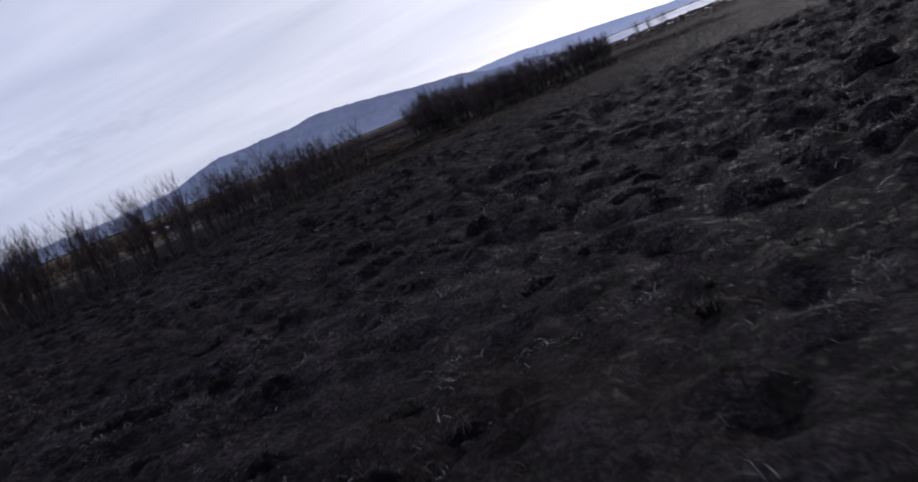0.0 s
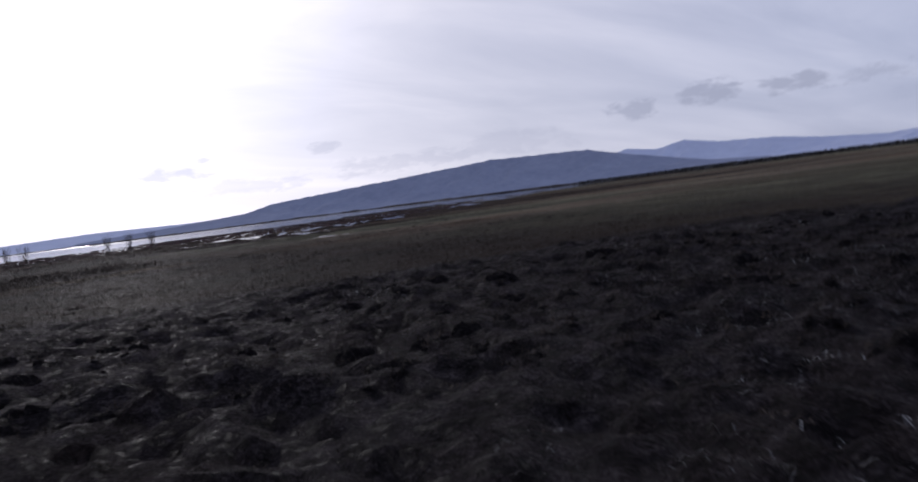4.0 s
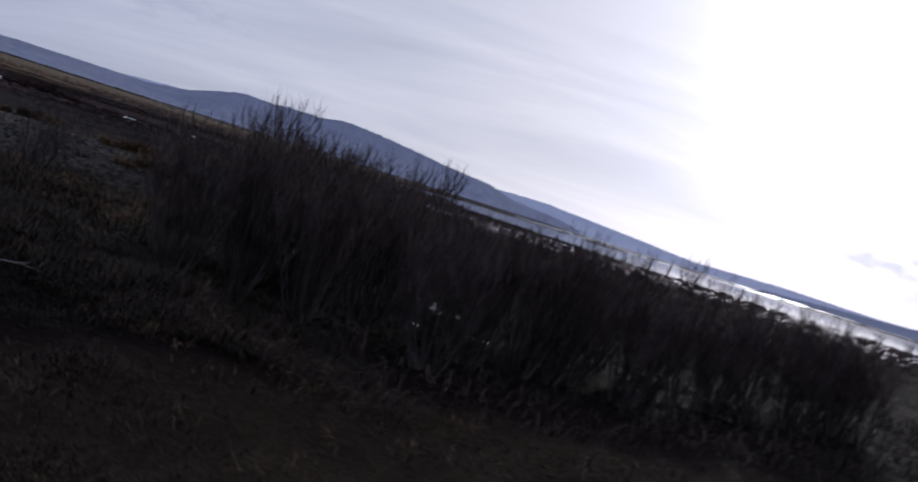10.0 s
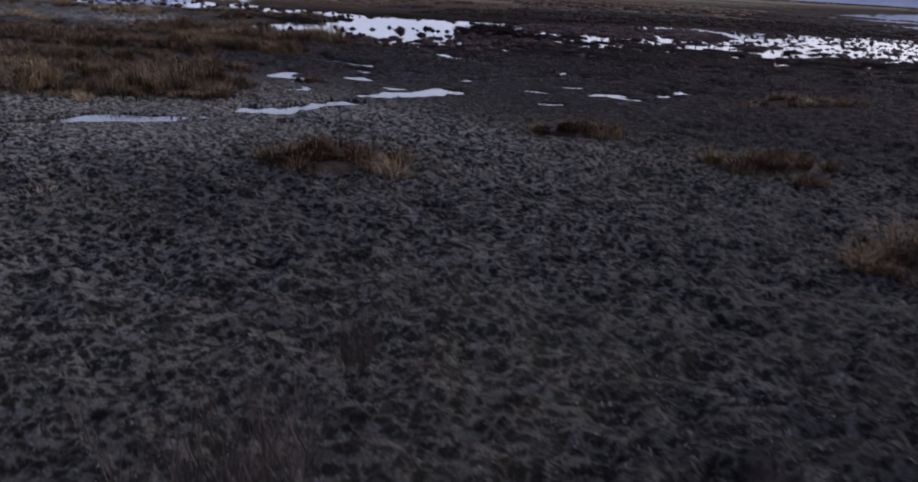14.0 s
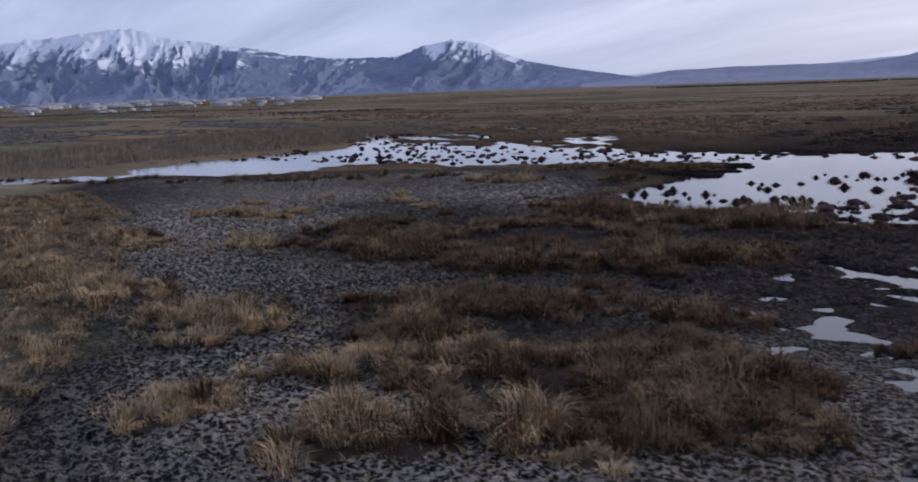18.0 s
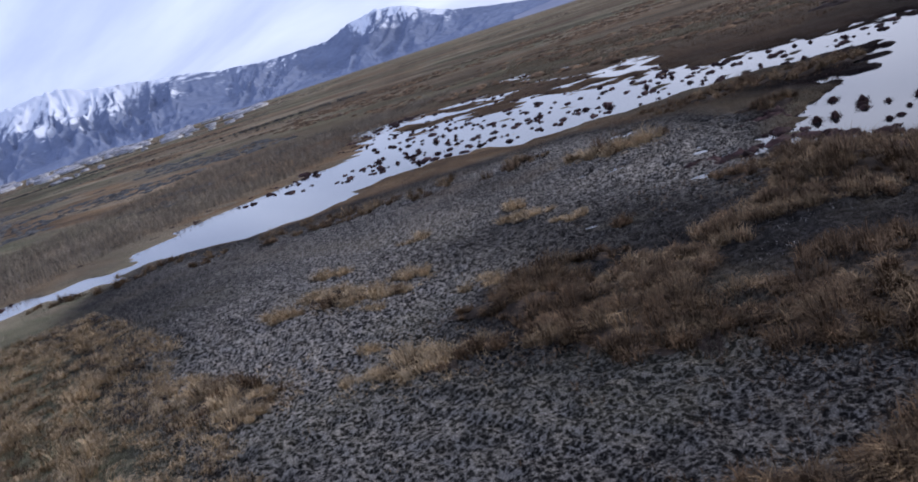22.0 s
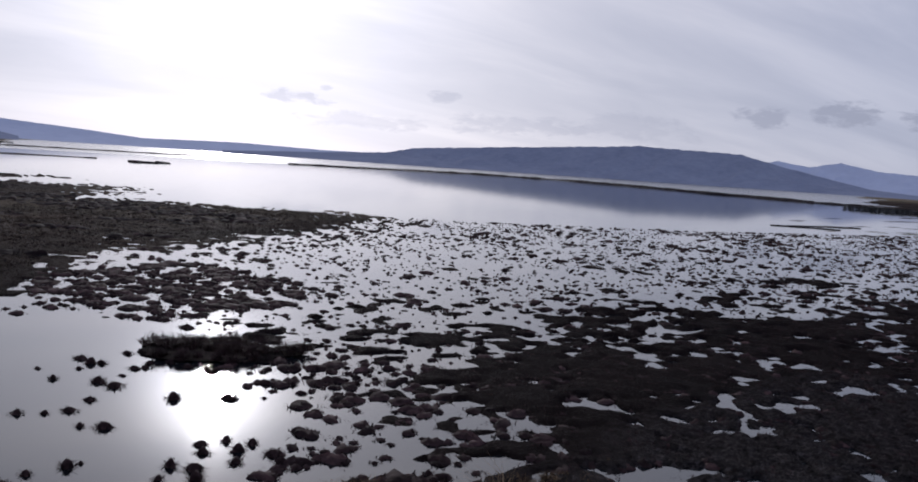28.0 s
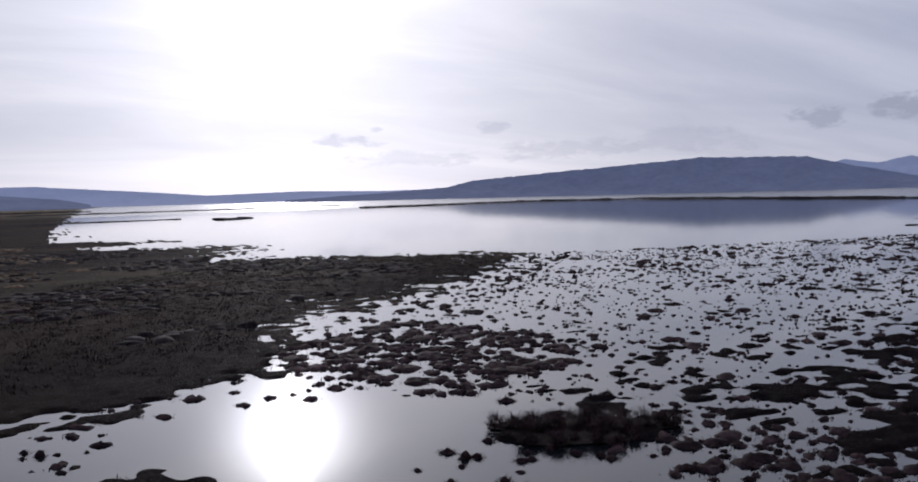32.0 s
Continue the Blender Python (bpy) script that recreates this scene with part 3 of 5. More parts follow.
ground = tagged(new("ground", ground_mesh), "dark trodden marsh mud with dry grass and pale crust", "ground", kind="structure")

water_mesh = mesh_from("water", np.array([(-5200, -3000, 0), (5200, -3000, 0), (5200, 5200, 0), (-5200, 5200, 0)], float), np.array([[0, 1, 2, 3]]), WATER)
tagged(new("water", water_mesh), "still shallow lake and pond water mirroring the sky", "water", kind="structure")

# ---- distant hills ----
def ridge(name, label, centre, dist, deep, profile, mat, seed, rough, steps=360, rows=26, snow=None):
    """A far range round centre: profile gives degrees of azimuth (left positive, falling) and of height."""
    az = np.linspace(profile[0][0], profile[-1][0], steps)
    el = np.interp(-az, [-p[0] for p in profile], [p[1] for p in profile])
    A, V = np.meshgrid(az, np.linspace(0, 1, rows))
    r = dist + deep * V
    x, y = centre[0] - np.sin(np.radians(A)) * r, centre[1] + np.cos(np.radians(A)) * r
    crest = np.tan(np.radians(np.broadcast_to(el, A.shape))) * (dist + deep)
    sx, sy = A * dist / 57.3, V * 330
    wx = sx + 70 * field(sx, sy, 190.0, seed) + 0.35 * sy
    spur = 1 - np.abs(field(wx, sy * 0.45, 120.0, seed + 1))
    small = 1 - np.abs(field(wx, sy * 0.7, 46.0, seed + 2))
    crag = 1 - np.abs(field(wx + 12 * field(sx, sy, 30.0, seed + 5), sy * 0.6, 19.0, seed + 4))
    body = V ** 1.2 * (1 - rough * (1 - 0.55 * spur - 0.3 * small - 0.15 * crag) * 3.0 * (1 - V ** 3))
    z = crest * np.clip(body, 0, 1) + crest * 0.02 * field(sx, sy, 16.0, seed + 3) * V + 6 * V - 6 * (1 - V)
    me = mesh_from(name, np.stack([x.ravel(), y.ravel(), z.ravel()], 1), grid_faces(steps, rows), mat, True)
    if snow is not None:
        # snow lies above its line, in the gullies and on the slopes turned to the north-east
        fall = -np.gradient(z, axis=1)
        fall = np.clip(fall / (fall.std() + 1e-9), -1.5, 1.5)
        slant = wx + 0.9 * sy
        rib = np.abs(field(slant, sy * 0.8, 24.0, seed + 6)) + 0.7 * np.abs(field(slant, sy, 10.0, seed + 7))
        deepest = (z / crest.max() - snow) * 2.3 + 0.20 * fall + 0.75 * (rib - 0.62) + 0.30 * field(sx, sy, 90.0, seed + 8)
        me.attributes.new("snow", "FLOAT", "POINT").data.foreach_set("value", np.clip(0.5 + deepest, 0, 1).astype(np.float32).ravel())
    return tagged(new(name, me), label, "mountain range", kind="structure")


EYE = (-70, 100)
# distance haze is painted into these base colours, bluer or paler by range
SNOWY = hill_material("haze_blue_snowy_rock", (0.135, 0.16, 0.235), (0.215, 0.25, 0.345), True)
HAZE_BLUE = hill_material("haze_blue_hillside", (0.22, 0.235, 0.30), (0.31, 0.325, 0.395))
HAZE_PALE = hill_material("haze_pale_hillside", (0.50, 0.52, 0.62), (0.58, 0.60, 0.70))
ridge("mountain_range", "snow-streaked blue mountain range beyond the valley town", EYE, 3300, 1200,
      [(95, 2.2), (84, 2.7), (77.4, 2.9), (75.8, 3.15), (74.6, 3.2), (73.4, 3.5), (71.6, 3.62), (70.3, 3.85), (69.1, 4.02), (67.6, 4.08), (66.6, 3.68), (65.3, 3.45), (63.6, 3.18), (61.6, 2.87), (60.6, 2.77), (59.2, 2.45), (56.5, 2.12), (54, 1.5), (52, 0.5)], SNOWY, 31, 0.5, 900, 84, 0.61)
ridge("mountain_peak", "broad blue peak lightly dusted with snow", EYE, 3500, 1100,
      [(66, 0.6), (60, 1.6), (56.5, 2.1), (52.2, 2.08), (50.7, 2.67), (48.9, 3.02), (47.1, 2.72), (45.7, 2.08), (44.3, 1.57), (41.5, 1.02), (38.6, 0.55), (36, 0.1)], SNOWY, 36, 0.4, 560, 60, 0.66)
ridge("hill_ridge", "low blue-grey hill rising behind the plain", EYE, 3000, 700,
      [(41, 0.1), (38, 0.35), (35.7, 0.7), (32, 0.82), (27.6, 0.8), (25, 0.78), (22.7, 1.08), (21.3, 1.52), (19.5, 1.96), (18, 1.88), (16.7, 1.97), (14.9, 1.95), (13.4, 2.18), (12.5, 2.2), (9.9, 1.96), (8.4, 1.75), (7, 1.55), (5.2, 1.35), (3.5, 1.22), (1.8, 0.7), (-1.3, 0.42), (-2.9, 0.1)], HAZE_BLUE, 41, 0.3)
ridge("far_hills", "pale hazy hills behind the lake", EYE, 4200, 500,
      [(42, 0.2), (35, 0.75), (30, 0.6), (24, 1.0), (18, 1.2), (9, 1.1), (2.8, 1.08), (0, 1.14), (-3.3, 0.9), (-6.5, 0.68), (-9.6, 0.42), (-13, 0.5), (-15, 0.55), (-20, 0.45), (-24, 0.5), (-30, 0.6)], HAZE_PALE, 51, 0.2)
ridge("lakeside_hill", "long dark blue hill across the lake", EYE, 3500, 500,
      [(-14, 0.05), (-20.3, 0.36), (-23.9, 0.6), (-25.6, 0.98), (-27.5, 1.12), (-30.5, 1.36), (-33.3, 1.56), (-36.9, 1.8), (-39.3, 2.0), (-42, 1.92), (-45.3, 1.86), (-48.1, 1.2), (-50, 0.8), (-52.5, 0.3), (-56, 0.05)], HAZE_BLUE, 61, 0.25)
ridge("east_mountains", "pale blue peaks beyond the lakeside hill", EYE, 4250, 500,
      [(-44, 0.8), (-47.5, 1.58), (-49.3, 1.35), (-50.9, 1.68), (-53, 1.3), (-56, 1.15), (-58.5, 0.8), (-62, 0.5), (-70, 0.9), (-80, 0.6), (-95, 0.5)], HAZE_PALE, 71, 0.3)

# ---- low bars far out on the lake ----
def bar(ax, ay, bx, by, r, seed, tall=1.0):
    k = np.linspace(0, 1, 60)
    taper = np.clip(np.minimum(k, 1 - k) * 9, 0.05, 1)
    x, y = ax + (bx - ax) * k + 25 * field(k * 900, k * 0, 160.0, seed), ay + (by - ay) * k + 30 * field(k * 900, k * 0, 230.0, seed + 1)
    ln = math.hypot(bx - ax, by - ay)
    nx, ny = -(by - ay) / ln, (bx - ax) / ln
    rows = []
    for u, z in ((-1, -0.3), (-0.75, 0.7), (0, 1.1), (0.75, 0.7), (1, -0.3)):
        w = r * u * taper * (1 + 0.3 * field(k * 900, k * 0 + u, 60.0, seed + 2))
        rows.append(np.stack([x + nx * w, y + ny * w, (z + 0.5 * (z > 0) * field(k * 900, k * 0 + u * 9, 25.0, seed + 3)) * tall], 1))
    v = np.concatenate(rows)
    tagged(new("mud_bar", mesh_from("mud_bar", v, grid_faces(60, 5), MUD, True)), "long low dark bar of land in the lake", "land", kind="structure")


bar(330, 1400, 750, 1640, 20, 81, 1.8)
bar(730, 1640, 905, 1480, 26, 85, 2.2)
bar(890, 1510, 829, 1120, 24, 97, 2.2)
bar(829, 1140, 772, 860, 20, 101, 2.0)
bar(772, 880, 790, 640, 16, 105, 1.6)
bar(-420, 960, 6, 985, 12, 109, 0.6)
bar(36, 915, 72, 985, 5, 113, 0.8)
bar(-150, 1560, 422, 1830, 22, 89, 1.6)
bar(205, 384, 245, 380, 2.5, 93, 0.3)

# ---- helpers for things ----
rng = np.random.default_rng(7)


def height_at(x, y):
    x, y = np.atleast_1d(np.asarray(x, float)), np.atleast_1d(np.asarray(y, float))
    return land_height(x, y)[0]


def blades(x, y, z, length, width, lean, heading, droop=0.35):
    """Bent tapering blades: three triangles each, as vertices and faces."""
    n = len(x)
    dx, dy = np.cos(heading), np.sin(heading)
    px, py = -dy * width / 2, dx * width / 2
    up = np.cos(lean)
    out = np.sin(lean)
    b = np.stack([x, y, z], 1)
    mid = b + np.stack([dx * out, dy * out, up], 1) * (length * 0.55)[:, None]
    lean2 = np.minimum(lean + droop * 2, 1.75)
    tip = mid + np.stack([dx * np.sin(lean2), dy * np.sin(lean2), np.cos(lean2)], 1) * (length * 0.45)[:, None]
    side = np.stack([px, py, np.zeros(n)], 1)
    v = np.stack([b - side, b + side, mid - side * 0.8, mid + side * 0.8, tip], 1).reshape(-1, 3)
    k = (np.arange(n) * 5)[:, None]
    f = np.concatenate([k + [0, 1, 3], k + [0, 3, 2], k + [2, 3, 4]], 1).reshape(-1, 3)
    return v, f


def join(pieces):
    vs, fs, off = [], [], 0
    for v, f in pieces:
        vs.append(v)
        fs.append(f + off)
        off += len(v)
    return np.concatenate(vs), np.concatenate(fs)


def tube(points, radii, sides=4):
    """A tapering tube along points, as triangles."""
    p = np.asarray(points, float)
    d = np.gradient(p, axis=0)
    d /= np.linalg.norm(d, axis=1)[:, None] + 1e-9
    ref = np.where(np.abs(d[:, 2:3]) > 0.9, [[1.0, 0, 0]], [[0, 0, 1.0]])
    u = np.cross(d, ref)
    u /= np.linalg.norm(u, axis=1)[:, None] + 1e-9
    w = np.cross(d, u)
    a = np.arange(sides) * 2 * math.pi / sides
    ring = p[:, None] + (u[:, None] * np.cos(a)[None, :, None] + w[:, None] * np.sin(a)[None, :, None]) * np.asarray(radii)[:, None, None]
    n, f = len(p), []
    for i in range(n - 1):
        for j in range(sides):
            q, r = i * sides + j, i * sides + (j + 1) % sides
            f += [(q, r, r + sides), (q, r + sides, q + sides)]
    return ring.reshape(-1, 3), np.array(f)


def domes(x, y, z, wide, deep, tall, seed, rings=3, around=9, jag=0.16):
    """Many small lumpy mounds at once, as vertices and triangles."""
    r = np.random.default_rng(seed)
    n = len(x)
    th = np.arange(around) * 2 * math.pi / around
    lobe = 1 + 0.22 * np.sin(2 * th + r.random((n, 1)) * 6.3) + 0.2 * np.sin(3 * th + r.random((n, 1)) * 6.3) + r.normal(0, 0.07, (n, around))
    turn = r.random(n)[:, None] * 6.3
    rows = [np.stack([x, y, z + tall * r.uniform(0.85, 1.1, n)], 1)[:, None]]
    for i in range(1, rings + 1):
        k = i / rings
        u, v = k * wide[:, None] * np.cos(th) * lobe, k * deep[:, None] * np.sin(th) * lobe
        h = tall[:, None] * (1 - k ** 2.6) * (1 + r.normal(0, jag, (n, around))) - (0.12 if i == rings else 0.0)
        rows.append(np.stack([x[:, None] + u * np.cos(turn) - v * np.sin(turn), y[:, None] + u * np.sin(turn) + v * np.cos(turn), z[:, None] + h], 2))
    verts = np.concatenate(rows, 1)
    f = [(0, 1 + j, 1 + (j + 1) % around) for j in range(around)]
    for i in range(rings - 1):
        o = 1 + i * around
        for j in range(around):
            q, e = o + j, o + (j + 1) % around
            f += [(q, q + around, e + around), (q, e + around, e)]
    size = verts.shape[1]
    faces = (np.arange(n) * size)[:, None, None] + np.array(f)[None]
    return verts.reshape(-1, 3), faces.reshape(-1, 3)


def fountains(x, y, z, radius, tall, per, width, seed, sweep=None):
    """Tufts whose blades rise from one foot and bow outwards."""
    r = np.random.default_rng(seed)
    n = len(x) * per
    k, th = np.sqrt(r.random(n)), r.random(n) * 2 * math.pi
    rad, high = np.repeat(radius, per), np.repeat(tall, per)
    head = th + r.normal(0, 0.5, n)
    if sweep is not None:
        head = np.where(r.random(n) < 0.4, np.repeat(sweep, per) + r.normal(0, 0.4, n), head)
    lean = np.abs(0.05 + 0.55 * k + r.normal(0, 0.15, n))
    return blades(np.repeat(x, per) + 0.6 * rad * k * np.cos(th), np.repeat(y, per) + 0.6 * rad * k * np.sin(th), np.repeat(z, per) - 0.05, high * r.uniform(0.55, 1.15, n) * (1 - 0.25 * k), width * r.uniform(0.6, 1.4, n), lean, head, 0.5)


def part(name, vf, mat, parent, label="", smooth=False):
    ob = new(name, vf if isinstance(vf, bpy.types.Mesh) else mesh_from(name, vf[0], vf[1], mat, smooth))
    ob.parent = parent
    if label:
        ob["label"] = label
    return ob


def tuft_mesh(name, mat, n, radius, tall, width, seed, lean=0.55, droop=0.4, sweep=None):
    """A rounded clump of blades at the origin."""
    r = np.random.default_rng(seed)
    rad = radius * np.sqrt(r.random(n))
    th = r.random(n) * 2 * math.pi
    x, y = rad * np.cos(th), rad * np.sin(th)
    dome = 1 - 0.55 * (rad / radius) ** 2
    head = th + r.normal(0, 0.7, n) if sweep is None else sweep + r.normal(0, 0.6, n)
    v, f = blades(x, y, np.full(n, -0.04), tall * dome * r.uniform(0.55, 1.1, n), width * r.uniform(0.6, 1.3, n), np.abs(r.normal(lean * (0.35 + rad / radius), 0.22, n)), head, droop)
    return mesh_from(name, v, f, mat)


# ---- willow thicket and row ----
def willow(seed, tall, stems, spread_out=0.36, twigs=9):
    """Stems fanning from one base, with a rounded crown of fine upright twigs."""
    r = np.random.default_rng(seed)
    trunk, roots, ways, lengths = [], [], [], []
    for i in range(stems):
        a, out = r.random() * 2 * math.pi, r.uniform(0.05, spread_out)
        h = tall * r.uniform(0.74, 0.92) * (1 - 0.35 * out)
        side = np.array([math.cos(a), math.sin(a), 0])
        k = np.linspace(0, 1, 6)[:, None]
        wob = r.normal(0, 0.05, (6, 3)) * [[1, 1, 0]] * h * 0.25 * k
        pts = side * r.uniform(0.05, 0.35) + (side * out + [0, 0, 1.0]) * h * k + wob + side * (0.22 * out * h * np.sin(k * math.pi)) + [[0, 0, -0.1]]
        trunk.append(tube(pts, r.uniform(0.020, 0.036) * (1 - 0.75 * k[:, 0]) * tall / 4, 4))
        for j in range(int(r.integers(9, 13))):
            s = r.uniform(0.28, 0.97)
            p0 = np.array([np.interp(s, k[:, 0], pts[:, c]) for c in range(3)])
            b = r.random() * 2 * math.pi
            d = np.array([math.cos(b) * 0.5, math.sin(b) * 0.5, 0.85])
            top = tall * r.uniform(0.86, 1.0)
            ln = min((top - p0[2]) / 0.95, tall * r.uniform(0.22, 0.40))
            q = np.array([p0, p0 + d * ln * 0.5, p0 + d * ln * 0.85 + [0, 0, ln * 0.12]])
            rr = 0.010 * tall / 4
            trunk.append(tube(q, [rr, rr * 0.7, rr * 0.3], 3))
            n = twigs
            t0 = r.uniform(0.1, 1.0, n)[:, None]
            roots.append(p0 + d * ln * 0.85 * t0)
            e = r.random(n) * 2 * math.pi
            ways.append(np.stack([e, r.uniform(0.15, 0.75, n)], 1))
            lengths.append(r.uniform(0.25, 0.62, n) * tall / 4)
    p, w, ln = np.concatenate(roots), np.concatenate(ways), np.concatenate(lengths)
    ln = np.minimum(ln, np.maximum(tall * 1.02 - p[:, 2], 0.12))
    return join(trunk), blades(p[:, 0], p[:, 1], p[:, 2], ln, r.uniform(0.006, 0.012, len(ln)), w[:, 1], w[:, 0], -0.12)


def willow_kind(seed, tall, stems, label, spread_out=0.36, twigs=9):
    root = tagged(new("willow_tree"), label, "tree", "bare willows")
    t, c = willow(seed, tall, stems, spread_out, twigs)
    part("trunk", t, BARK, root, "several slender grey-brown stems", True)
    tagged(part("crown", c, TWIG, root, "leafless upright twigs"), kind="stuff")
    return root


WILLOWS = [willow_kind(100 + i, tall, stems, label) for i, (tall, stems, label) in enumerate((
    (4.2, 17, "leafless many-stemmed willow fanning up from one base"),
    (3.7, 12, "leafless slender willow among dense brush"),
    (4.6, 13, "tall leafless willow with upright twigs"),
    (3.2, 10, "short bare willow sapling in dark brush"),
    (3.9, 18, "dense bare willow with many thin stems")))]
WILLOWS += [willow_kind(110 + i, tall, stems, "slender bare willow in a long even row", 0.2, 5) for i, (tall, stems) in enumerate(((3.9, 5), (4.2, 6), (3.6, 4)))]
spots = [(-10.6, 78.6, 0), (-7.4, 79.6, 2), (-4.6, 82.0, 0), (-1.0, 83.0, 4), (-9.0, 83.0, 4), (-6.5, 87.0, 2)]


def near_path(x, y, r):
    return any(math.hypot(x - row[1], y - row[2]) < r for row in ROWS)


lines = [((-11, 80), (-4, 77), 5, 16), ((-4, 79), (6, 85), 6, 22), ((6, 86), (11, 89), 6, 14), ((-10, 86), (2, 95), 5, 10), ((-30, 18), (-24.5, 34), 4, 46), ((-24.5, 34), (-16.5, 58), 3, 50), ((-16.5, 58), (-14.2, 67), 2, 13)]
for (ax, ay), (bx, by), wide, count in lines:
    for i in range(count):
        k = (i + rng.random()) / count
        spots.append((ax + (bx - ax) * k + rng.normal(0, 0.6), ay + (by - ay) * k + rng.uniform(0, wide), int(rng.integers(5, 8) if ay < 60 else rng.integers(0, 5))))
first = set()
for x, y, i in spots:
    row = y < 70
    if near_path(x, y, 2.5 if row else 5.0):
        continue
    k = ((1.06 if y < 56 else 0.92) if row else 1.08 if x < -6 else 0.95) * float(rng.uniform(0.86, 1.12))
    m = pose(x, y, float(height_at(x, y)[0]) - 0.03, 0, 0, float(rng.random() * 360)) @ Matrix.Diagonal((k, k, k, 1))
    if i in first:
        copy_thing(WILLOWS[i], m)
    else:
        WILLOWS[i].matrix_basis = m
        first.add(i)

# bare shrubs standing in the shallow lake
shrub = willow_kind(140, 4.4, 6, "bare grey shrub standing in shallow water")
shrub.matrix_basis = pose(47.2, 182.6, -0.2)
for x, y in ((50.5, 181.0), (44.0, 185.0), (27.0, 184.0), (24.0, 180.0), (30.5, 188.0)):
    copy_thing(shrub, pose(x, y, -0.2, 0, 0, float(rng.random() * 360)))

# young saplings by the rough grass
for x, y, sc in ((-27.3, 83.6, 0), (-26.2, 84.3, 0), (-28.4, 84.8, 0), (-20.6, 88.9, 0)):
    copy_thing(WILLOWS[3], pose(x, y, float(height_at(x, y)[0]) - 0.7, 0, 0, float(rng.random() * 360)))


# bare bushes on the meadow
bush = willow_kind(150, 1.5, 18, "dark leafless bush on the meadow grass")
bush.matrix_basis = pose(-104.4, 103.2, float(height_at(-104.4, 103.2)[0]) - 0.03)
for x, y, k in ((-94.6, 111.0, 0.6), (-88.2, 122.5, 0.7), (-31.0, 90.5, 0.7), (-24.0, 90.0, 0.6)):
    copy_thing(bush, pose(x, y, float(height_at(x, y)[0]) - 0.03, 0, 0, x * 40) @ Matrix.Diagonal((k, k, k, 1)))


def fallen_branch(x, y, turn, long, seed):
    r = np.random.default_rng(seed)
    k = np.linspace(0, 1, 7)
    z0 = float(height_at(x, y)[0])
    root = tagged(new("fallen_branch"), "bleached forked dead branch lying in the grass", "branch", "fallen branches")
    main = np.stack([k * long, 0.12 * long * np.sin(k * 3 + seed) + r.normal(0, 0.03, 7), 0.12 + 0.35 * np.sin(k * 3.1) * long * 0.3], 1)
    part("limb", tube(main, 0.032 * (1.1 - k), 5), DEADWOOD, root, "", True)
    for i in (2, 3, 4, 5):
        d = np.array([r.uniform(0.3, 0.8), r.choice((-1, 1)) * r.uniform(0.4, 0.8), r.uniform(-0.1, 0.5)])
        p = main[i]
        ln = long * r.uniform(0.18, 0.4)
        part("twig", tube([p, p + d * ln * 0.5, p + d * ln + [0, 0, 0.1]], [0.014, 0.009, 0.004], 4), DEADWOOD, root, "", True)
    root.matrix_basis = pose(x, y, z0, 0, 0, turn)


for i, (x, y, turn, long) in enumerate(((-12.2, 72.2, 50, 2.0), (-27.8, 82.8, 20, 1.8), (-25.6, 83.2, 60, 2.0), (-20.6, 87.6, 100, 1.6), (-19.0, 90.5, 70, 1.3), (-13.0, 71.4, 95, 0.8))):
    fallen_branch(x, y, turn, long, 500 + i)


# ---- brush and grass ----
def scatter(poly, count, keep=None):
    xs, ys = [p[0] for p in poly], [p[1] for p in poly]
    x, y = rng.uniform(min(xs), max(xs), count * 4), rng.uniform(min(ys), max(ys), count * 4)
    ok = inside(x, y, poly) > 0
    if keep is not None:
        ok &= keep(x, y)
    return x[ok][:count], y[ok][:count]


def stuff(name, label, category, mat, x, y, tall, width, lean, per=1, gather=0.25, heading=None, droop=0.4, drop=0.03):
    """A joined spread of blades, per blades at each place."""
    x, y = np.repeat(x, per), np.repeat(y, per)
    size = np.repeat(rng.uniform(0.6, 1.2, len(x) // per), per)
    n = len(x)
    x, y = x + rng.normal(0, gather, n) * size, y + rng.normal(0, gather, n) * size
    z = height_at(x, y)
    ok = z > -0.12
    x, y, z, size = x[ok], y[ok], z[ok], size[ok]
    n = len(x)
    head = rng.random(n) * 2 * math.pi if heading is None else heading + rng.normal(0, 0.8, n) + 1.2 * field(x, y, 4.0, 90)
    v, f = blades(x, y, z - drop, tall * size * rng.uniform(0.6, 1.15, n), width * rng.uniform(0.6, 1.3, n), np.abs(rng.normal(lean, 0.25, n)), head, droop)
    return tagged(new(name, mesh_from(name, v, f, mat)), label, category, kind="stuff")


THICKET = [(-18, 80), (-10, 74), (-3, 74), (6, 80), (24, 91), (24, 104), (8, 104), (-8, 96)]
x, y = scatter(THICKET, 900)
stuff("brush", "dark tangled brush under the willows", "brush", THATCH, x, y, 0.65, 0.03, 0.65, 12, 0.45)
x, y = scatter([(-31, 16), (-27, 18), (-22, 36), (-14, 60), (-12, 68), (-17, 68), (-26, 36)], 420)
stuff("brush", "dark tangled brush along the willow row", "brush", THATCH, x, y, 0.7, 0.035, 0.6, 12, 0.45)
ROUGH = [(-30, 84.3), (-26.4, 85.5), (-24.1, 84.5), (-22.2, 85), (-21.9, 87.5), (-21.9, 90), (-19.9, 91.2), (-18.2, 90.8), (-15.6, 93), (-12, 92), (-9, 86), (-9, 80), (-3, 72), (-9, 72), (-14, 76), (-24, 77), (-31, 81)]
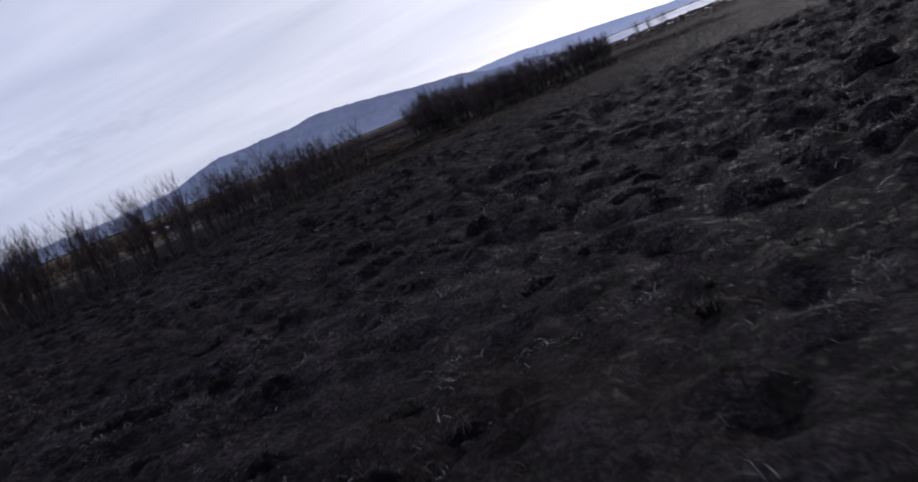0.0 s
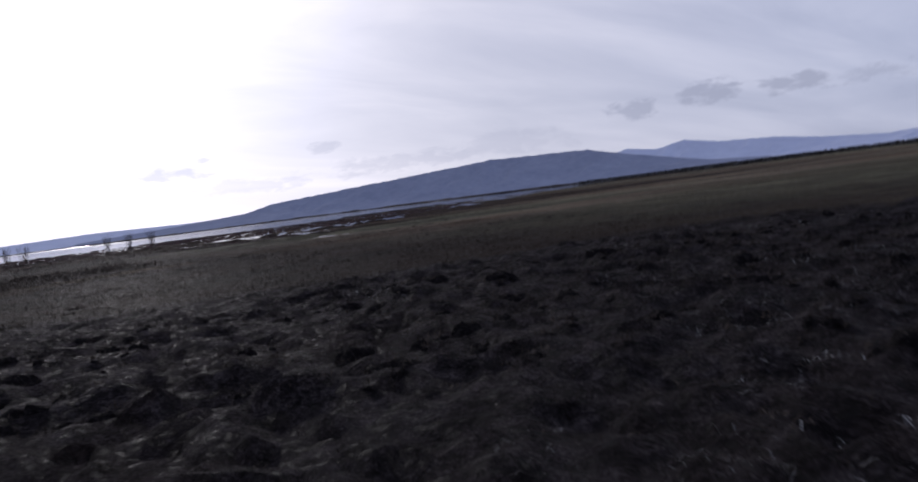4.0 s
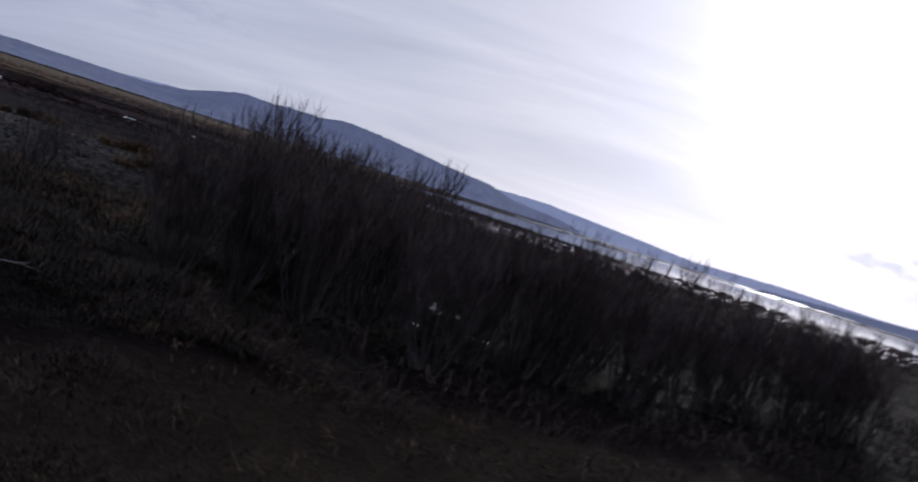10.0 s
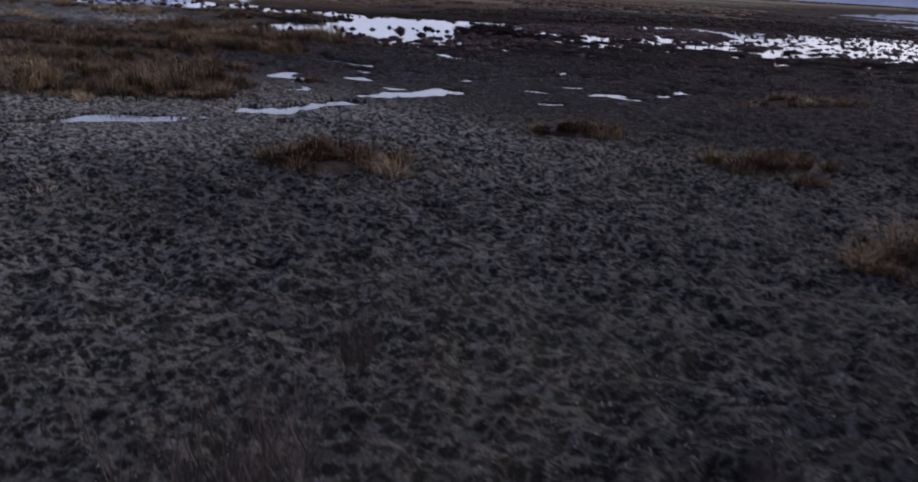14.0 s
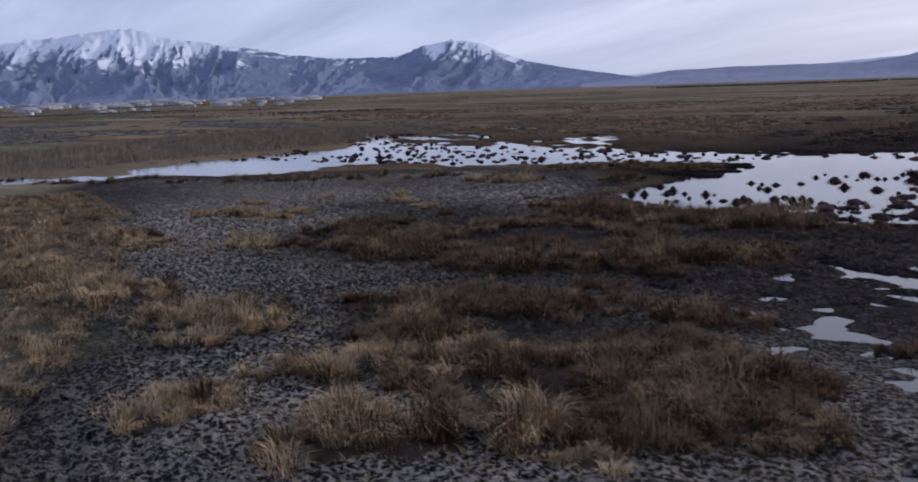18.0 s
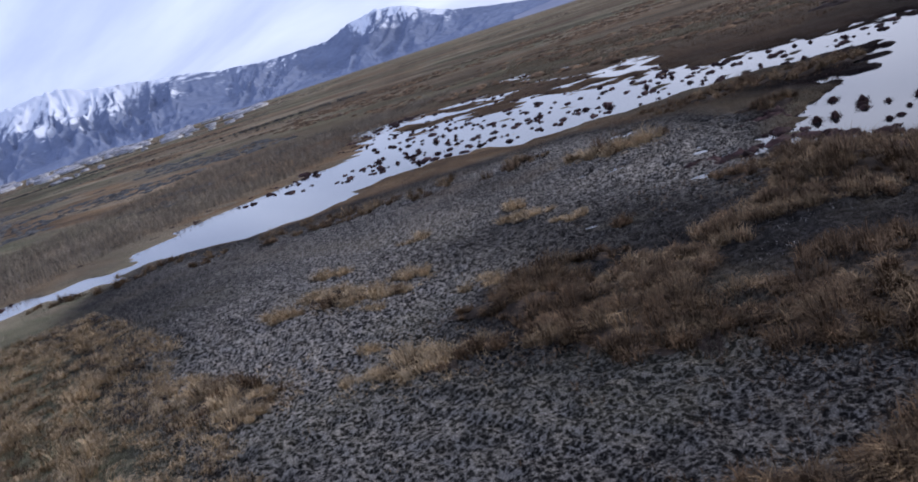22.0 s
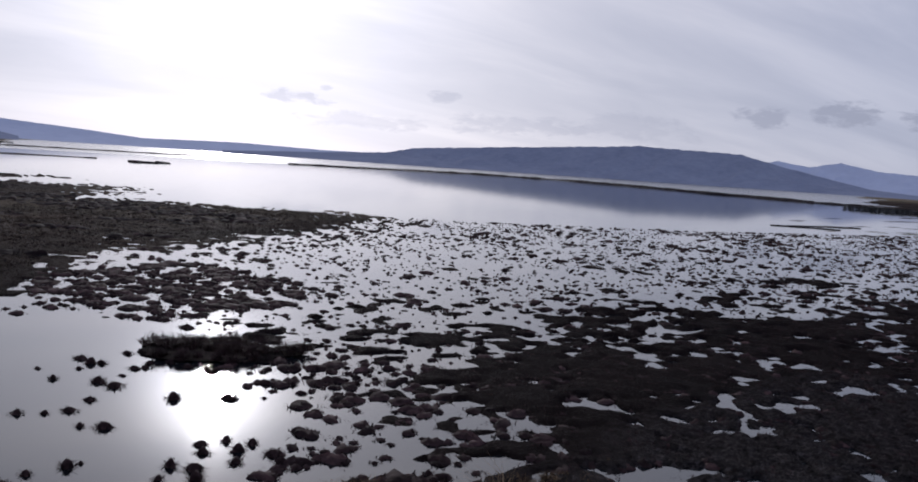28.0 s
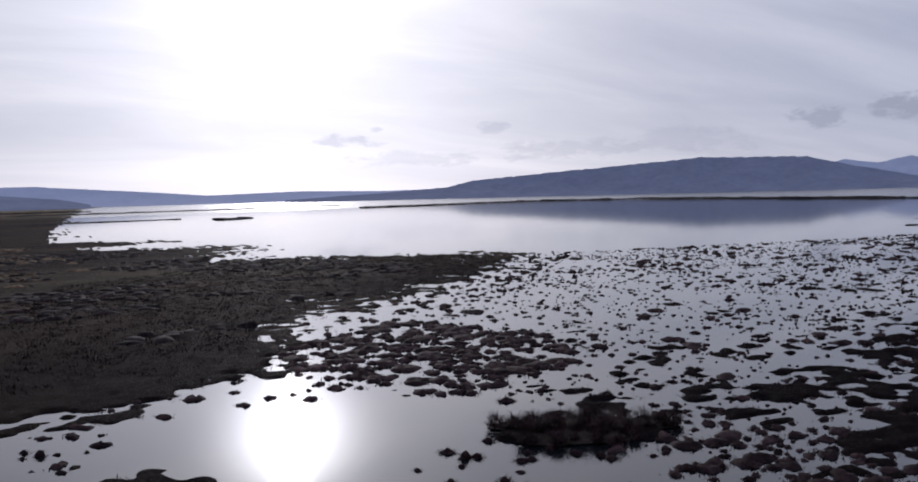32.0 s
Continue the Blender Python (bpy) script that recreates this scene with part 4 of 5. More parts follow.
x, y = scatter(ROUGH, 1300)
stuff("rough_grass", "matted brown dry grass tussocks bent over", "grass", SHADED_GRASS, x, y, 0.85, 0.012, 0.65, 46, 0.24, heading=-0.6, droop=0.7)
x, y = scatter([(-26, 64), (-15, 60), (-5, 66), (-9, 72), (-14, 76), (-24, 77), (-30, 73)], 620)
stuff("rough_grass", "dark matted grass beside the willow row", "grass", SHADED_GRASS, x, y, 0.5, 0.013, 0.75, 30, 0.3, heading=-0.6, droop=0.7)
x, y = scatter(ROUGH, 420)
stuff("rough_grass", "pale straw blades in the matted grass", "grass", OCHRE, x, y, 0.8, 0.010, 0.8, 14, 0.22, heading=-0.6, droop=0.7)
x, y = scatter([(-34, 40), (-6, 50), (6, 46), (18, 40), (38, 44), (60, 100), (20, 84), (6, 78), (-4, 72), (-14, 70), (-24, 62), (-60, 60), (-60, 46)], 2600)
stuff("dry_grass", "short dry brown grass at the edge of the mud", "grass", SHADED_GRASS, x, y, 0.30, 0.022, 0.7, 9, 0.3)
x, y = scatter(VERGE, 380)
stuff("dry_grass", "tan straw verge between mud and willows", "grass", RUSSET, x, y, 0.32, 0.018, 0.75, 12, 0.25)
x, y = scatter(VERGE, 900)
stuff("dry_grass", "matted brown verge between mud and willows", "grass", SHADED_GRASS, x, y, 0.35, 0.025, 0.7, 14, 0.3)
x, y = scatter([(-132, 92), (-104, 88), (-82, 90), (-74, 96), (-88, 104), (-93, 108), (-103, 112), (-118, 116), (-128, 122), (-152, 126), (-160, 110)], 3000)
stuff("meadow_grass", "tan matted meadow grass", "grass", STRAW, x, y, 0.75, 0.03, 0.7, 26, 0.26, heading=0.4, droop=0.6)
x, y = scatter([(-132, 92), (-104, 88), (-82, 90), (-74, 96), (-88, 104), (-93, 108), (-103, 112), (-118, 116), (-128, 122), (-152, 126), (-160, 110)], 500)
stuff("meadow_grass", "brown sedge tufts in the meadow grass", "grass", RUSSET, x, y, 0.8, 0.03, 0.6, 26, 0.26, heading=0.4, droop=0.6)

# large clumps told apart on the mud: centre, half axes, turn, height, kind of blade
CLUMPS = ((-64.5, 114.6, 5.2, 2.6, 20, 0.9, 1), (-72.0, 110.0, 3.4, 1.6, 40, 0.7, 0), (-63.9, 108.4, 0.7, 0.6, 0, 1.3, 0), (-67.6, 105.0, 2.4, 1.5, 30, 0.8, 0), (-75.0, 102.6, 1.6, 0.7, 20, 0.5, 0),
          (-42.0, 104.8, 2.3, 1.3, 20, 0.8, 1), (-49.8, 93.4, 1.9, 1.3, 30, 0.9, 0), (-84.9, 125.0, 1.6, 1.2, 10, 0.9, 1), (-80.0, 131.5, 7.0, 2.6, 50, 0.8, 1), (-94.4, 125.0, 3.0, 1.5, 30, 0.7, 1),
          (-101.5, 120.6, 2.6, 1.2, 30, 0.6, 0), (-112.5, 116.0, 2.4, 1.2, 30, 0.6, 0), (-88.0, 147.0, 9.0, 2.2, 8, 0.9, 1), (-97.0, 149.5, 3.0, 1.4, 20, 0.8, 1), (-76.0, 137.0, 4.0, 1.8, 60, 0.8, 1),
          (-68.5, 123.8, 2.6, 1.1, 20, 0.8, 1), (-74.5, 121.5, 3.2, 1.1, 30, 0.8, 1), (-80.5, 116.2, 2.8, 1.0, 20, 0.7, 1), (-86.0, 108.0, 1.9, 1.1, 30, 0.8, 0), (-94.0, 107.6, 2.4, 1.5, 30, 0.9, 0),
          (-84.0, 109.5, 2.3, 1.1, 30, 0.8, 0), (-75.5, 113.2, 2.0, 1.3, 30, 0.9, 1), (-109.0, 115.6, 1.8, 1.0, 30, 0.6, 0), (-116.5, 128.4, 2.4, 1.0, 30, 0.6, 0), (-101.4, 127.3, 2.8, 1.0, 30, 0.6, 1),
          (-118.5, 160.0, 2.8, 1.3, 40, 0.9, 0), (-38.6, 118.6, 1.7, 0.7, 30, 0.6, 1), (-23.3, 105.2, 2.0, 1.0, 50, 0.7, 1), (-30.0, 116.3, 2.2, 0.9, 40, 0.6, 1),
          (-34.0, 142.0, 3.6, 1.2, 60, 0.6, 1), (-62.0, 118.8, 1.6, 1.0, 10, 0.8, 1), (-81.5, 150.5, 2.6, 1.3, 20, 0.8, 1), (-84.0, 153.5, 1.8, 0.9, 20, 0.8, 1), (-93.5, 151.0, 4.2, 1.0, 0, 0.8, 1),
          (-74.5, 152.0, 2.4, 1.0, 30, 0.6, 1), (-108.0, 168.0, 2.2, 0.9, 30, 0.7, 1), (-118.0, 180.0, 7.0, 2.4, 40, 0.6, 1), (-109.0, 182.5, 3.0, 1.2, 50, 0.7, 1), (-81.1, 188.2, 4.6, 2.6, -25, 0.8, 2))
def mound(name, a, b, tall, seed, mat, parent, rings=7, around=26):
    """A lumpy low dome under the blades."""
    th = np.arange(around) * 2 * math.pi / around
    lobes = 1 + 0.25 * np.sin(3 * th + seed) + 0.18 * np.sin(5 * th + seed * 1.7)
    v = [np.array([[0, 0, tall]])]
    for i in range(1, rings + 1):
        k = i / rings
        x, y = k * a * np.cos(th) * lobes, k * b * np.sin(th) * lobes
        z = tall * (1 - k ** 2.2) * (1 + 0.55 * field(x + seed * 7, y, 0.9, 96)) - 0.15 * k
        v.append(np.stack([x, y, z], 1))
    f = [(0, 1 + j, 1 + (j + 1) % around) for j in range(around)]
    for i in range(rings - 1):
        o = 1 + i * around
        for j in range(around):
            q, r = o + j, o + (j + 1) % around
            f += [(q, q + around, r + around), (q, r + around, r)]
    return part(name, (np.concatenate(v), np.array(f)), mat, parent, "matted dead growth", True)


for cx, cy, a, b, turn, tall, kind in CLUMPS:
    mat, word = ((STRAW, "pale straw-coloured"), (RUSSET, "russet brown"), (DARK, "dark brown"))[kind]
    root = new("grass_clump")
    root.matrix_basis = pose(cx, cy, float(height_at(cx, cy)[0]), 0, 0, turn)
    a, b, tall = a * 1.3, b * 1.45, tall * 1.5
    # dark thatch fills the clump and paints the shade between its tufts
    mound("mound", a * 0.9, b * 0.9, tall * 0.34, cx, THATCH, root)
    many = int(4.6 * a * b + 9)
    r, th = np.sqrt(rng.random(many)), rng.random(many) * 2 * math.pi
    lobes = 1 + 0.25 * np.sin(3 * th + cx) + 0.18 * np.sin(5 * th + cx * 1.7)
    u, v = r * a * np.cos(th) * lobes, r * b * np.sin(th) * lobes
    bend = 0.8 + cx * 0.05 + 1.8 * field(u + cx, v + cy, 1.8, 97)
    size = tall * np.exp(rng.normal(-0.12, 0.28, many)) * (1 - 0.3 * r * r)
    size = size * (0.78 + 0.35 * (1 + field(u + cx, v + cy, 1.9, 98)))
    light = (rng.random(many) < 0.3) & (kind < 2)
    foot = tall * 0.28 * (1 - r ** 2.2) - 0.1
    bv, bf = fountains(u[~light], v[~light], foot[~light], size[~light] * 0.6, size[~light], 95, 0.034, int(-cx * 10), bend[~light])
    if light.any():
        pv = fountains(u[light], v[light], foot[light], size[light] * 0.6, size[light] * 1.05, 90, 0.034, int(-cx * 11), bend[light])
        tagged(part("pale_turf", pv, OCHRE if kind else RUSSET, root, "lighter bowed blades" if kind else "browner bowed blades"), kind="stuff")
    tagged(part("turf", (bv, bf), mat, root, "long drooping dry blades"), kind="stuff")
    tagged(root, word + " marsh grass clump rising from " + ("shallow water" if cy > 150 else "the trodden mud"), "grass clump", "grass clumps")

# single tufts dotted over the mud and meadow edge: place and half width
TUFTS = ((-75.0, 104.3, 0.9), (-73.8, 100.7, 1.4), (-87.7, 107.2, 1.2), (-82.1, 106.1, 1.5), (-82.0, 109.4, 1.3), (-84.3, 101.1, 1.3), (-117.7, 116.4, 1.8), (-120.8, 125.3, 1.9), (-119.3, 129.1, 1.5), (-113.6, 130.4, 1.7),
         (-91.5, 122.9, 2.0), (-98.1, 126.2, 2.2), (-114.2, 142.9, 1.9), (-86.9, 129.0, 2.0), (-87.1, 132.9, 2.6), (-75.7, 125.8, 1.7), (-75.4, 130.8, 1.9), (-76.2, 118.7, 2.2), (-78.0, 115.0, 1.5), (-72.0, 114.8, 1.4),
         (-74.9, 107.9, 1.0), (-60.2, 118.5, 1.2), (-61.6, 108.4, 1.2), (-60.3, 125.1, 1.0))
TUFTS += ((-99.4, 122.7, 1.2), (-108.0, 114.2, 1.5), (-113.0, 127.0, 0.9), (-115.1, 131.9, 1.6), (-121.1, 128.2, 1.4), (-124.8, 133.0, 1.9), (-107.0, 121.6, 0.9), (-122.8, 139.6, 1.6), (-117.4, 145.2, 1.6), (-108.9, 141.3, 1.4),
          (-103.6, 139.0, 1.0), (-101.1, 133.7, 1.5), (-106.8, 130.3, 1.4), (-101.7, 129.8, 1.3), (-95.4, 130.4, 1.8), (-88.8, 127.1, 1.4), (-119.9, 111.2, 1.2))
TUFTS += ((-21.4, 88.3, 1.1), (-19.0, 87.8, 0.7), (-17.1, 90.4, 1.3), (-17.0, 87.1, 1.1), (-19.2, 109.6, 1.6), (-18.1, 96.6, 1.2), (-21.7, 84.1, 0.8), (-28.2, 114.4, 1.3), (-17.8, 104.3, 1.2), (-25.5, 81.8, 1.0), (-14.6, 83.6, 1.1), (-18.6, 82.2, 0.9))
for i, (cx, cy, wide) in enumerate(TUFTS):
    straw = cx < -45 and (cy < 117 or cx < -105)
    root = new("grass_tuft")
    root.matrix_basis = pose(cx, cy, float(height_at(cx, cy)[0]), 0, 0, 25 + 20 * math.sin(i * 2.3))
    # dark thatch foot, painting the shade beneath the tuft
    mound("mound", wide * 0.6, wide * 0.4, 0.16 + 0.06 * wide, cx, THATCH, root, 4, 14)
    many = int(5 * wide * wide * 0.6 + 4)
    r, th = np.sqrt(rng.random(many)), rng.random(many) * 2 * math.pi
    size = (0.55 + 0.24 * wide) * np.exp(rng.normal(0, 0.25, many)) * (1 - 0.3 * r * r)
    tv = fountains(r * wide * np.cos(th), 0.6 * r * wide * np.sin(th), np.full(many, 0.02), size * 0.7, size, 75, 0.034, 700 + i, np.full(many, 0.6 + 0.5 * math.sin(i)))
    tagged(part("turf", tv, STRAW if straw else RUSSET, root, "bowed dry blades"), kind="stuff")
    tagged(root, ("pale tan" if straw else "brown") + (" small" if wide < 1.25 else " spreading") + " grass tuft on grey trodden mud", "grass tuft", "grass tufts")

# shaggy growth round the clumps
for kind, mat, label in ((0, STRAW, "thin straw grass round the pale clumps"), (1, RUSSET, "shaggy brown sedge between the clumps")):
    xs, ys = [], []
    for cx, cy, a, b, turn, tall, kk in CLUMPS:
        if kk != kind:
            continue
        n = int(26 * a * b + 30)
        r, th = np.abs(rng.normal(0, 0.9, n)) + 0.6, rng.random(n) * 2 * math.pi
        u, v = r * a * np.cos(th), r * (b + 0.4) * np.sin(th)
        c, q = math.cos(radians(turn)), math.sin(radians(turn))
        xs.append(cx + u * c - v * q)
        ys.append(cy + u * q + v * c)
    x, y = np.concatenate(xs), np.concatenate(ys)
    ok = wetness(x, y) < -0.25
    stuff("sedge", label, "sedge", mat, x[ok], y[ok], 0.42, 0.03, 0.7, 9, 0.22)


for poly, count, mat, gap, label in ((SEDGE_EAST, 760, RUSSET, -0.12, "shaggy russet sedge mat by the pond"),
                                (SEDGE_SOUTH, 460, RUSSET, 0.16, "shaggy brown sedge mat on the mud"),
                                ([(-131, 120), (-123, 114), (-110, 109), (-104, 109.5), (-94, 108.5), (-90, 104), (-95, 100), (-130, 104), (-160, 114), (-150, 124)], 420, STRAW, 0.0, "pale standing grass tufts of the meadow"),
                                ([(-178, 132), (-165, 139), (-150, 148), (-144, 153), (-128, 164), (-126, 161), (-146, 142), (-170, 126)], 320, RUSSET, 0.0, "brown sedge fringe of the pond")):
    x, y = scatter(poly, count, lambda x, y: (field(x, y, 4.2, 86) + 0.6 * field(x, y, 1.5, 87) > gap) & (wetness(x, y) < 0.1))
    swell = 0.5 + 0.5 * field(x, y, 2.4, 89)
    size = (0.40 + 1.05 * swell) * np.exp(rng.normal(0, 0.22, len(x)))
    pale = rng.random(len(x)) < 0.28 + 0.42 * swell
    for pick, use, word in ((~pale, mat, label), (pale, OCHRE if mat is RUSSET else STRAW, "lighter tufts standing out of the sedge")):
        v, f = fountains(x[pick], y[pick], height_at(x[pick], y[pick]), size[pick] * 0.6, size[pick], 58, 0.036, int(count), 0.9 + 1.5 * field(x[pick], y[pick], 5.0, 88))
        tagged(new("sedge_mat", mesh_from("sedge_mat", v, f, use)), word, "sedge", kind="stuff")
    # short dark tufts painted in as the shade between the sedge
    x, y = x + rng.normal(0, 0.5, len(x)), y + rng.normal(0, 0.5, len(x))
    stuff("sedge_mat", "dark matted thatch painting the shaded gaps under the sedge", "sedge", THATCH, x, y, 0.45, 0.05, 0.8, 16, 0.35)

x, y = scatter([(-20, 90), (-14, 110), (-34, 140), (-62, 128), (-100, 124), (-118, 112), (-88, 100), (-50, 82), (-30, 86)], 17000, lambda x, y: (wetness(x, y) < -0.2) & (field(x, y, 0.55, 20) * field(x, y, 0.55, 20) > 0.05))
stuff("stubble", "grey trampled stubble on the rims of hoof pits", "stubble", STUBBLE, x, y, 0.15, 0.018, 0.8, 4, 0.09)
x, y = scatter([(-24, 86), (-20, 96), (-26, 110), (-50, 114), (-56, 100), (-50, 84), (-34, 82)], 13000)
stuff("stubble", "fine grey stubble fringing the hoof pits", "stubble", STUBBLE, x, y, 0.15, 0.012, 0.75, 4, 0.08)
x, y = scatter([(-100, 124), (-62, 128), (-34, 140), (-70, 150), (-88, 143), (-118, 152), (-150, 150), (-140, 122), (-118, 112)], 9000, lambda x, y: wetness(x, y) < -0.2)
stuff("stubble", "grey trampled stubble beside the ponds", "stubble", STUBBLE, x, y, 0.18, 0.035, 0.8, 3, 0.14)
x, y = scatter([(-20, -12), (22, -12), (30, 44), (14, 62), (-4, 66), (-26, 50)], 15000)
stuff("mud_litter", "short brown grass stubble on the peat", "stubble", THATCH, x, y, 0.17, 0.012, 0.85, 4, 0.10)
# peat clods thrown up on the trodden field
def peat_material():
    m, nt, b, co = material("black_peat")
    crumb = noise_tex(nt, co, 9.0, 8, 0.75)
    set_in(nt, b, Base_Color=ramp(nt, crumb, [(0.35, (0.006, 0.005, 0.005)), (0.52, (0.017, 0.0138, 0.0135)), (0.68, (0.055, 0.045, 0.042))]), Roughness=0.95, Specular_IOR_Level=0.02)
    bump(nt, b, crumb, 1.0, 0.25)
    return m


PEAT = peat_material()
FIELD = [(-22, -14), (24, -14), (30, 34), (14, 38), (-8, 40), (-24, 34)]
for count, low, high, word in ((700, 0.20, 0.44, "large"), (1700, 0.10, 0.24, "small")):
    x, y = scatter(FIELD, count, lambda x, y: (wetness(x, y) < -0.4) & (field(x, y, 7.0, 110) > -0.5))
    size = low + (high - low) * rng.random(len(x)) ** 2
    v, f = domes(x, y, height_at(x, y) - 0.06, size * rng.uniform(1.0, 1.6, len(x)), size, size * rng.uniform(0.26, 0.48, len(x)), count, 3, 11, 0.3)
    tagged(new("peat_clods", mesh_from("peat_clods", v, f, PEAT, True)), word + " dark peat clods on the trodden field", "clods", kind="stuff")
    k = rng.integers(0, len(x), len(x) * 16)
    v, f = blades(x[k] + rng.normal(0, 0.5, len(k)) * size[k], y[k] + rng.normal(0, 0.5, len(k)) * size[k], height_at(x[k], y[k]) + size[k] * 0.15, rng.uniform(0.08, 0.2, len(k)), rng.uniform(0.008, 0.016, len(k)), rng.uniform(0.2, 1.2, len(k)), rng.random(len(k)) * 6.3)
    tagged(new("clod_grass", mesh_from("clod_grass", v, f, THATCH)), "short dead grass on the " + word + " peat clods", "grass", kind="stuff")
x, y = scatter(FIELD, 8000, lambda x, y: (field(x, y, 3.2, 111) + 0.5 * field(x, y, 1.1, 112) > 0.22) & (wetness(x, y) < -0.3))
stuff("pale_litter", "pale trampled grass litter in patches on the peat", "litter", STUBBLE, x, y, 0.22, 0.012, 1.1, 5, 0.12)
# rush tussocks standing in the ponds
def tussock_kind(seed, rad, tall):
    root = tagged(new("rush_tussock"), "dark brown rush tussock standing in still water", "tussock", "tussocks in the ponds")
    mound("base", rad, rad * 0.8, tall * 0.6, seed, DARK, root, 4, 12)
    part("turf", tuft_mesh("turf", DARK, 110, rad * 1.05, tall, 0.05, 300 + seed, 0.5), DARK, root, "short stiff rushes")["kind"] = "stuff"
    return root


TUSSOCKS = [tussock_kind(i, rad, tall) for i, (rad, tall) in enumerate(((0.42, 0.62), (0.54, 0.7), (0.32, 0.5), (0.62, 0.62), (0.46, 0.78)))]
px, py = scatter([(-108, 153), (-78, 153), (-70, 178), (-78, 200), (-97, 222), (-112, 205)], 110, lambda x, y: (wetness(x, y) > 0.4) & (field(x, y, 9.0, 77) + (x + 92) * 0.04 > 0.0))
qx, qy = scatter([(-192, 150), (-150, 150), (-110, 190), (-105, 206), (-190, 198)], 60, lambda x, y: (wetness(x, y) > 0.4) & (x * 0.75 + y > 48))
known = ((-102.2, 166.6), (-98.6, 163.0), (-91.4, 158.9), (-107.0, 165.5), (-94.8, 163.5), (-89.0, 161.2), (-96.5, 174.0), (-95.0, 173.6), (-93.6, 173.8), (-93.4, 170.4), (-92.2, 169.8))
done = set()
for i, (x, y) in enumerate(list(known) + list(zip(px, py)) + list(zip(qx, qy))):
    k = float(rng.uniform(0.6, 1.15))
    m = pose(float(x), float(y), -0.08, 0, 0, float(rng.random() * 360)) @ Matrix.Diagonal((k * float(rng.uniform(0.85, 1.3)), k, k, 1))
    if i % 5 in done:
        copy_thing(TUSSOCKS[i % 5], m)
    else:
        TUSSOCKS[i % 5].matrix_basis = m
        done.add(i % 5)

# joined rushes on the islets of the flooded marsh
x, y = scatter([(-110, 150), (20, 140), (60, 130), (120, 190), (190, 330), (60, 350), (-20, 330), (-70, 270), (-112, 230)], 5200, lambda x, y: (wetness(x, y) < 0.15) & (wetness(x, y) > -0.6))
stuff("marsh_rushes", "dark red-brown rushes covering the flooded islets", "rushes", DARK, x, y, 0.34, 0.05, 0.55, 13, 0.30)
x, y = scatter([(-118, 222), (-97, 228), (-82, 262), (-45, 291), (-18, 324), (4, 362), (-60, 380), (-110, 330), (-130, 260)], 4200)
stuff("marsh_rushes", "dark rushes on the low north bank", "rushes", DARKER_RUSH, x, y, 0.5, 0.10, 0.5, 8, 0.5)
def floating(name, label, x, y, per, low, high, tall=0.5):
    x0, y0, per = x, y, max(3, per // 3)
    n = len(x) * per
    size0, wide0 = low + (high - low) * rng.random(len(x)) ** 2, rng.uniform(1.0, 1.5, len(x))
    size = np.repeat(size0, per)
    r, th = np.sqrt(rng.random(n)), rng.random(n) * 2 * math.pi
    wide, turn = np.repeat(wide0, per), np.repeat(rng.normal(0, 0.4, len(x)), per)
    lobe = size * r * (1 + 0.3 * np.sin(3 * th + turn * 9))
    u, v = wide * lobe * np.cos(th), lobe * np.sin(th)
    x, y = np.repeat(x, per) + u * np.cos(turn) - v * np.sin(turn), np.repeat(y, per) + u * np.sin(turn) + v * np.cos(turn)
    v, f = blades(x, y, np.full(n, -0.03), np.minimum(tall, 0.16 + 0.36 * size) * (1.15 - 0.55 * r * r) * rng.uniform(0.6, 1.15, n), rng.uniform(0.05, 0.10, n), np.abs(rng.normal(0.25 + 0.5 * r, 0.22, n)), th + rng.normal(0, 0.6, n), 0.55)
    lumps = domes(x0, y0, np.full(len(x0), -0.02), wide0 * size0 * 0.86, size0 * 0.86, np.minimum(tall * 0.5, 0.07 + 0.20 * size0), len(x0), 3, 9, 0.35)
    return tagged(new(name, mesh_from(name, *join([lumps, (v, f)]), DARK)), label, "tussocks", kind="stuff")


FLOOD = [(-78, 168), (-60, 182), (-20, 190), (30, 200), (120, 196), (250, 350), (120, 340), (20, 350), (-40, 285), (-85, 224)]
x, y = scatter(FLOOD, 700, lambda x, y: (wetness(x, y) > -0.1) & (field(x, y, 16.0, 79) > -0.1))
floating("marsh_tussocks", "broad dark tussock islets in the flooded marsh", x, y, 90, 0.45, 1.5, 0.55)
x, y = scatter(FLOOD, 2700, lambda x, y: (wetness(x, y) > 0.0) & (field(x, y, 12.0, 80) > -0.35))
floating("marsh_tussocks", "dark tussocks dotting the flooded marsh", x, y, 26, 0.26, 0.6)
x, y = scatter(FLOOD, 3600, lambda x, y: (wetness(x, y) > 0.0) & (field(x, y, 10.0, 82) > -0.3))
floating("marsh_tussocks", "small dark tussocks dotting the flooded marsh", x, y, 12, 0.13, 0.30)
x, y = scatter([(-114, 212), (-97, 222), (-90, 238), (-80, 260), (-45, 287), (-18, 321), (6, 360), (24, 352), (-36, 276), (-72, 238), (-84, 213), (-100, 205)], 520, lambda x, y: wetness(x, y) > -0.45)
floating("marsh_tussocks", "ragged dark tussocks fringing the north bank", x, y, 44, 0.3, 1.0, 0.5)
x, y = scatter([(-92, 233), (-69, 249), (-60, 228), (-68, 209), (-84, 203), (-92, 212)], 330, lambda x, y: wetness(x, y) > -0.6)
